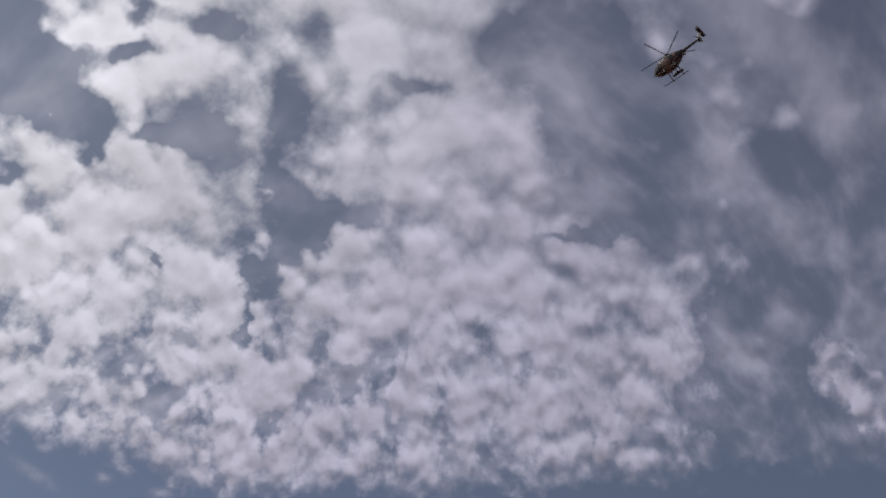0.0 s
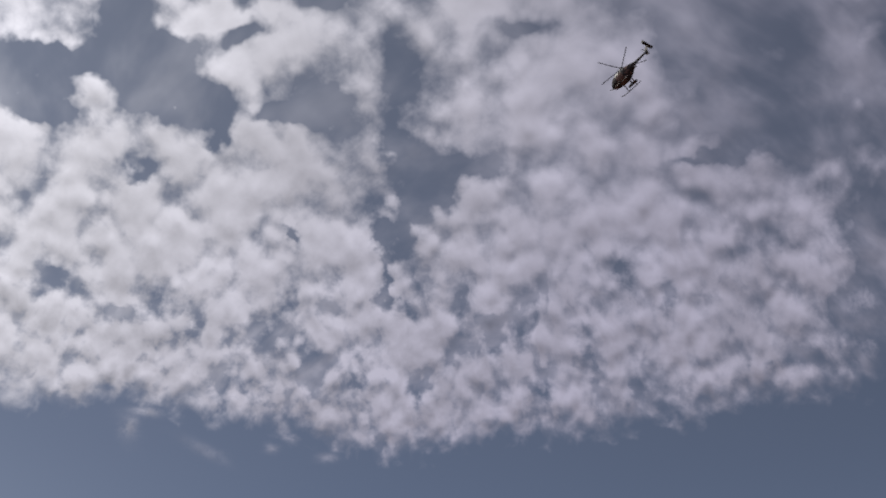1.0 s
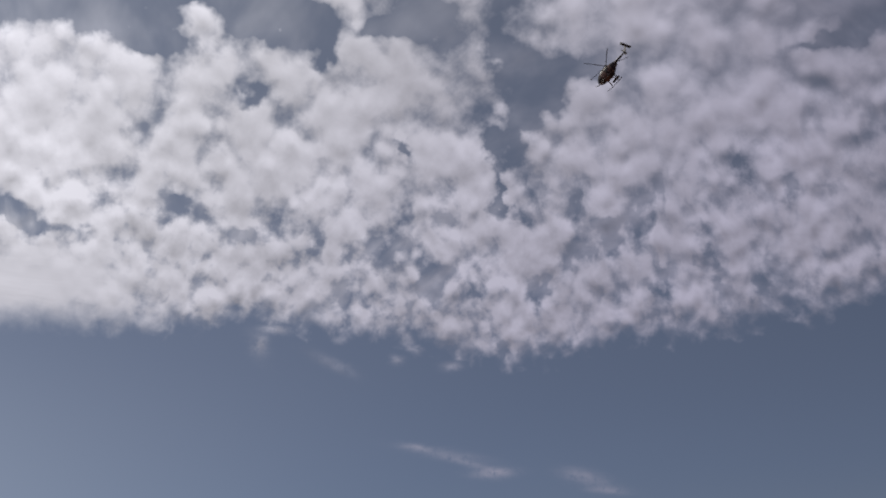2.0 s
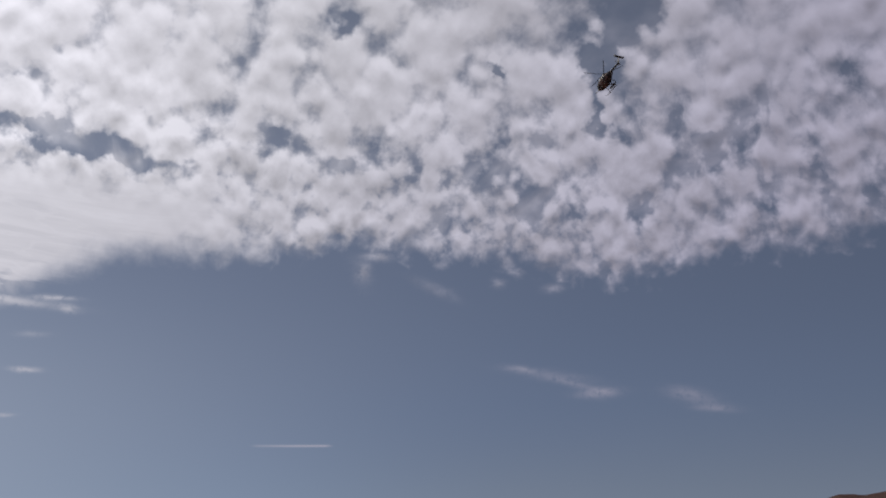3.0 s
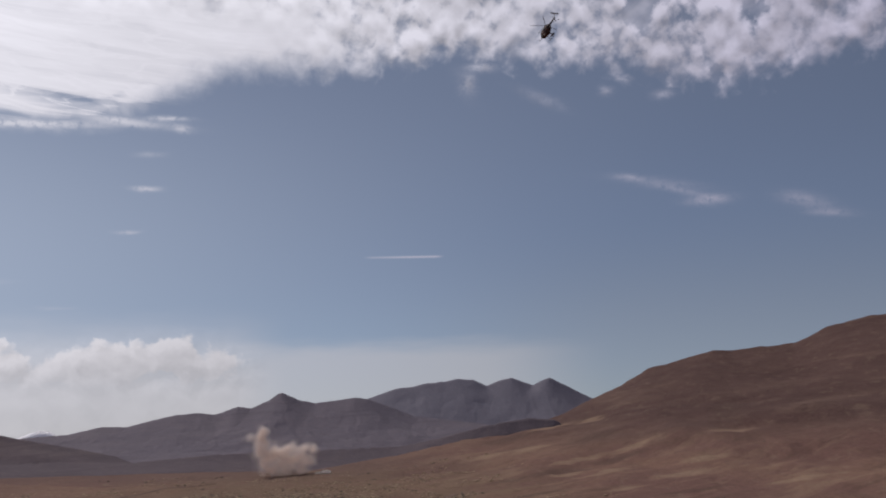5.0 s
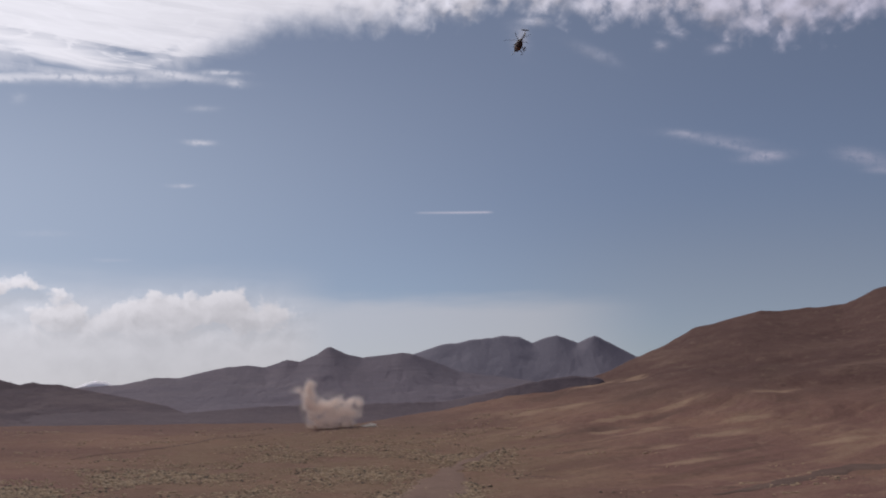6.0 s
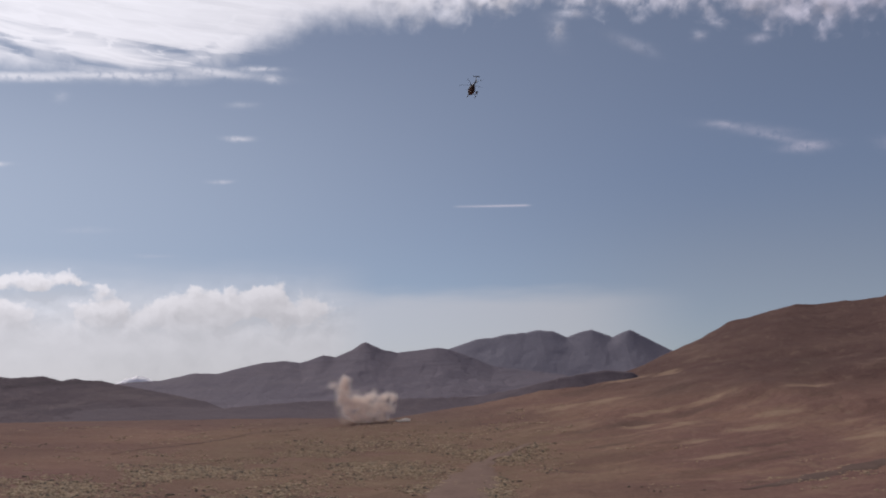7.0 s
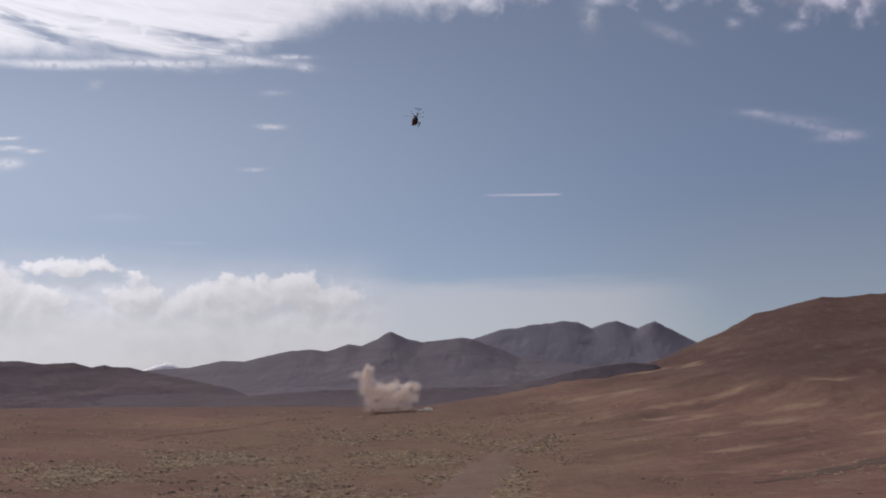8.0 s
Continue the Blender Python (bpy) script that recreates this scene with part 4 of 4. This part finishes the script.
def make_helicopter(m):
    heli = new("helicopter")
    body = part("fuselage", loft([[skin(y, 360 * i / 40) for i in range(40)] for y in [2.15 - 4.0 * k / 44 for k in range(45)]]), CAMO, heli, "egg-shaped camouflaged cabin")
    for side in (0, 1):
        f = (lambda a: a) if side == 0 else (lambda a: 180 - a)
        part("windshield", patch(2.02, 1.02, f(24), f(86), 0.012), GLASS, body, "dark curved windshield pane")
        part("chin_window", patch(2.0, 1.35, f(-12), f(-52), 0.012), GLASS, body, "dark glass chin window")
        door = part("door", patch(0.98, 0.18, f(-48), f(58), 0.016), CAMO, body)
        part("door_window", patch(0.92, 0.26, f(6), f(54), 0.024), GLASS, door, "dark glass pane")
        part("door_handle", tube([skin(0.30, f(-6), 0.03), skin(0.42, f(-6), 0.05), skin(0.52, f(-6), 0.03)], 0.012, 6), STEEL, door)
        rear = part("rear_door", patch(0.10, -0.62, f(-44), f(52), 0.016), CAMO, body)
        part("door_window", patch(0.04, -0.46, f(8), f(48), 0.024), GLASS, rear, "dark glass pane")
    # engine hump and mast
    hump = []
    for k in range(14):
        y = 0.75 - 2.35 * k / 13
        s = math.sin(math.pi * (0.06 + 0.88 * k / 13)) ** 0.6
        hump.append([(0.30 * s * math.cos(a), y, 0.62 + 0.10 * s + 0.42 * s * max(-0.4, math.sin(a))) for a in [2 * math.pi * i / 20 for i in range(20)]])
    part("engine_cowling", loft(hump), CAMO, heli, "sand-coloured cowling behind the mast")
    part("air_intake", tube([(0, 0.62, 1.02), (0, 0.80, 0.98)], [0.17, 0.14], 14), DARK, heli, "dark engine intake")
    part("exhaust_pipe", tube([(0, -1.35, 0.18), (0, -1.75, 0.02), (0, -1.95, -0.03)], [0.15, 0.14, 0.15], 14), STEEL, heli, "sooty exhaust pipe")
    part("mast", tube([(0, 0.05, 0.9), (0, 0.05, 1.22), (0, 0.05, 1.50)], [0.13, 0.075, 0.065], 12), STEEL, heli)
    hub = part("rotor_hub", tube([(0, 0.05, 1.38), (0, 0.05, 1.42), (0, 0.05, 1.54), (0, 0.05, 1.58)], [0.12, 0.2, 0.2, 0.06], 16), DARK, heli)
    # blades shorter and thinner than life, as spin hides their tips from the camera
    for k in range(5):
        a = radians(BLADE_TURN + 72 * k)
        d = Vector((math.cos(a), math.sin(a), 0))
        side = Vector((-d.y, d.x, 0))
        c = Vector((0, 0.05, 1.48))
        part("blade_grip", tube([c + d * 0.15, c + d * 0.38, c + d * 0.62], [0.06, 0.05, 0.035], 8), STEEL, hub)
        part("rotor_blade", wing(c + d * 0.55, c + d * 3.35 + Vector((0, 0, 0.16)), 0.125, 0.125, 0.014, side), BLADE, hub, "black rotor blade, shortened and thinned to fit the camera's view")
        part("pitch_link", tube([c + d * 0.3 + side * 0.1 - Vector((0, 0, 0.02)), Vector((0, 0.05, 1.16)) + d * 0.17 + side * 0.08], 0.014, 6), STEEL, hub)
    part("swashplate", tube([(0, 0.05, 1.12), (0, 0.05, 1.19)], [0.2, 0.2], 16), STEEL, heli)
    # tail
    boom = part("tail_boom", tube([(0, -1.55, 0.46), (0, -1.9, 0.5), (0, -2.8, 0.55), (0, -3.6, 0.59), (0, -4.12, 0.62), (0, -4.22, 0.625)], [0.25, 0.20, 0.155, 0.125, 0.105, 0.05], 16), DARK, heli, "slender dark tail boom")
    part("upper_fin", wing((0, -3.85, 0.60), (0, -4.36, 1.46), 0.58, 0.40, 0.033), FIN_GREY, boom, "grey upper tail fin")
    part("lower_fin", wing((0, -3.88, 0.58), (0, -4.12, 0.0), 0.50, 0.32, 0.03), CAMO, boom)
    part("tail_bumper", tube([(0, -4.05, 0.05), (0, -4.28, -0.12), (0, -4.42, -0.12)], 0.016, 6), STEEL, boom)
    tee = part("tailplane", wing((-0.84, -4.40, 1.47), (0.84, -4.40, 1.47), 0.44, 0.44, 0.026), DARK, boom, "dark horizontal tailplane across the fin")
    for sx in (-0.85, 0.85):
        part("end_plate", wing((sx, -4.44, 1.32), (sx, -4.44, 1.66), 0.38, 0.28, 0.012), DARK, tee)
    tail_hub = part("tail_rotor_hub", tube([(-0.06, -4.0, 0.62), (-0.24, -4.0, 0.62), (-0.30, -4.0, 0.62)], [0.06, 0.05, 0.03], 10), STEEL, boom)
    for k in range(2):
        d = Vector((0, math.cos(radians(55 + 180 * k)), math.sin(radians(55 + 180 * k))))
        c = Vector((-0.26, -4.0, 0.62))
        part("tail_rotor_blade", wing(c + d * 0.06, c + d * 0.66, 0.11, 0.11, 0.01, d.cross(Vector((1, 0, 0)))), BLADE, tail_hub)
    # landing gear
    for sx in (-1, 1):
        skid = part("skid", tube([(sx * 1.04, 2.05, -1.18), (sx * 1.04, 1.86, -1.36), (sx * 1.04, 1.55, -1.48), (sx * 1.04, 0.9, -1.51), (sx * 1.04, -0.6, -1.51), (sx * 1.04, -1.30, -1.50)], [0.03, 0.042, 0.045, 0.045, 0.045, 0.04], 10), DARK, heli, "dark tubular landing skid")
        for y in (0.82, -0.52):
            part("skid_strut", tube([(sx * 0.38, y, -0.48), (sx * 0.72, y - 0.05, -0.92), (sx * 1.04, y - 0.08, -1.50)], [0.075, 0.06, 0.05], 10), CAMO, skid)
            part("skid_shoe", tube([(sx * 1.04, y + 0.1, -1.52), (sx * 1.04, y - 0.24, -1.52)], 0.058, 8), STEEL, skid)
        part("step", tube([(sx * 0.96, 0.55, -1.02), (sx * 0.96, 0.15, -1.02)], 0.03, 8), DARK, skid)
    # stores carrier with a rocket pod and a gun pod
    plank = part("weapon_beam", tube([(-0.62, -0.05, -0.52), (0.0, -0.05, -0.60), (0.62, -0.05, -0.52), (1.28, -0.05, -0.50)], [0.05, 0.06, 0.06, 0.05], 10), DARK, heli)
    pod = part("rocket_pod", tube([(1.24, 0.62, -0.68), (1.24, 0.55, -0.68), (1.24, -0.60, -0.68), (1.24, -0.74, -0.68)], [0.13, 0.17, 0.17, 0.12], 16), DARK, plank, "dark cylindrical rocket pod")
    for k in range(6):
        a = radians(60 * k)
        part("launch_tube", tube([(1.24 + 0.085 * math.cos(a), 0.56, -0.68 + 0.085 * math.sin(a)), (1.24 + 0.085 * math.cos(a), 0.66, -0.68 + 0.085 * math.sin(a))], 0.033, 8), STEEL, pod)
    part("nose_probe", tube([(0.1, 2.08, -0.30), (0.1, 2.45, -0.34)], [0.018, 0.010], 6), STEEL, heli)
    part("belly_antenna", wing((0, -0.2, -0.72), (0, -0.28, -0.98), 0.22, 0.12, 0.01), DARK, heli)
    part("beacon", tube([(0, -0.9, 1.06), (0, -0.9, 1.14)], [0.05, 0.03], 8), plain_paint("red_beacon_lens", (0.35, 0.02, 0.02), 0.3), heli)
    heli.matrix_world = m
    return tagged(heli, "brown camouflaged light military helicopter flying over the plain", "helicopter")


BLADE_TURN = 20.0
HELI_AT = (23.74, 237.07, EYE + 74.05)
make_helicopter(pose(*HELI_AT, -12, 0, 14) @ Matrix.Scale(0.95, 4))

# ================= dust of the explosion =================


def dust_material(name, color):
    mat, n = material(name)
    p = n.put("ShaderNodeNewGeometry").outputs["Position"]
    curl = n.noise(p, 0.06, 4.0, 0.6, 0.5)
    c = n.scale((*color,), n.m("ADD", 0.85, n.m("MULTIPLY", curl, 0.3)))
    body = n.put("ShaderNodeBsdfDiffuse", c)
    thru = n.put("ShaderNodeBsdfTranslucent", c)
    n.put("ShaderNodeOutputMaterial", n.put("ShaderNodeMixShader", 0.5, body.outputs[0], thru.outputs[0]).outputs[0])
    return mat


DUST = dust_material("beige_dust", (0.88, 0.79, 0.735))
WHITE_DUST = dust_material("whitish_dust", (0.96, 0.93, 0.88))


def make_dust(name, at, lobes, count, size, mat, label, seed):
    """Dust in the air: a swarm of tiny flakes, dense in the lobes and torn at their edges.
    lobes: across, up, half width, half height, share of the flakes."""
    rng = random.Random(seed)
    verts, faces = [], []
    for lx, lz, rx, rz, share in lobes:
        made = 0
        while made < count * share:
            d = Vector((rng.gauss(0, 0.55), rng.gauss(0, 0.5), rng.gauss(0, 0.55)))
            c = Vector((lx + d.x * rx, d.y * rx, lz + d.z * rz))
            lump = noise.fractal(c / 25 + Vector((seed, 0, 0)), 0.9, 2.1, 5)
            if c.z < 0.3 or rng.random() > 0.66 + 1.2 * lump - 0.3 * (d.length - 0.8):
                continue
            c += Vector(at)
            b = len(verts)
            for _k in range(3):
                verts.append(c + Vector((rng.uniform(-size, size), rng.uniform(-size, size), rng.uniform(-size, size))))
            faces.append((b, b + 1, b + 2))
            made += 1
    me = bpy.data.meshes.new(name)
    me.from_pydata(verts, [], faces)
    me.materials.append(mat)
    return tagged(new(name, me), label, "dust cloud", kind="stuff")


# across and up in metres, half width, half height, share
LOBES = [
    (-52, 132, 15, 13, 0.03), (-92, 112, 20, 12, 0.012), (-58, 112, 16, 18, 0.045), (-60, 92, 20, 20, 0.06), (-54, 70, 24, 22, 0.08),
    (-40, 46, 28, 26, 0.09), (-36, 18, 26, 16, 0.06), (-14, 72, 30, 20, 0.09), (20, 80, 30, 16, 0.06), (-6, 40, 34, 26, 0.10), (30, 50, 34, 24, 0.11),
    (14, 16, 36, 16, 0.08), (60, 44, 26, 26, 0.08), (64, 80, 24, 15, 0.04), (92, 70, 14, 18, 0.025), (56, 14, 22, 10, 0.03), (84, 42, 14, 18, 0.02),
]
make_dust("dust_plume", on_land(-2.66, 3240), LOBES, 250000, 0.6, DUST, "beige dust plume rising from an explosion on the plain", 3)
make_dust("dust_puff", on_land(-0.42, 3190), [(0, 4, 9, 4, 0.5), (9, 3, 7, 3, 0.2), (-14, 2, 12, 2, 0.3)], 2200, 1.1, WHITE_DUST, "small bright puff of whitish dust on the ground", 5)
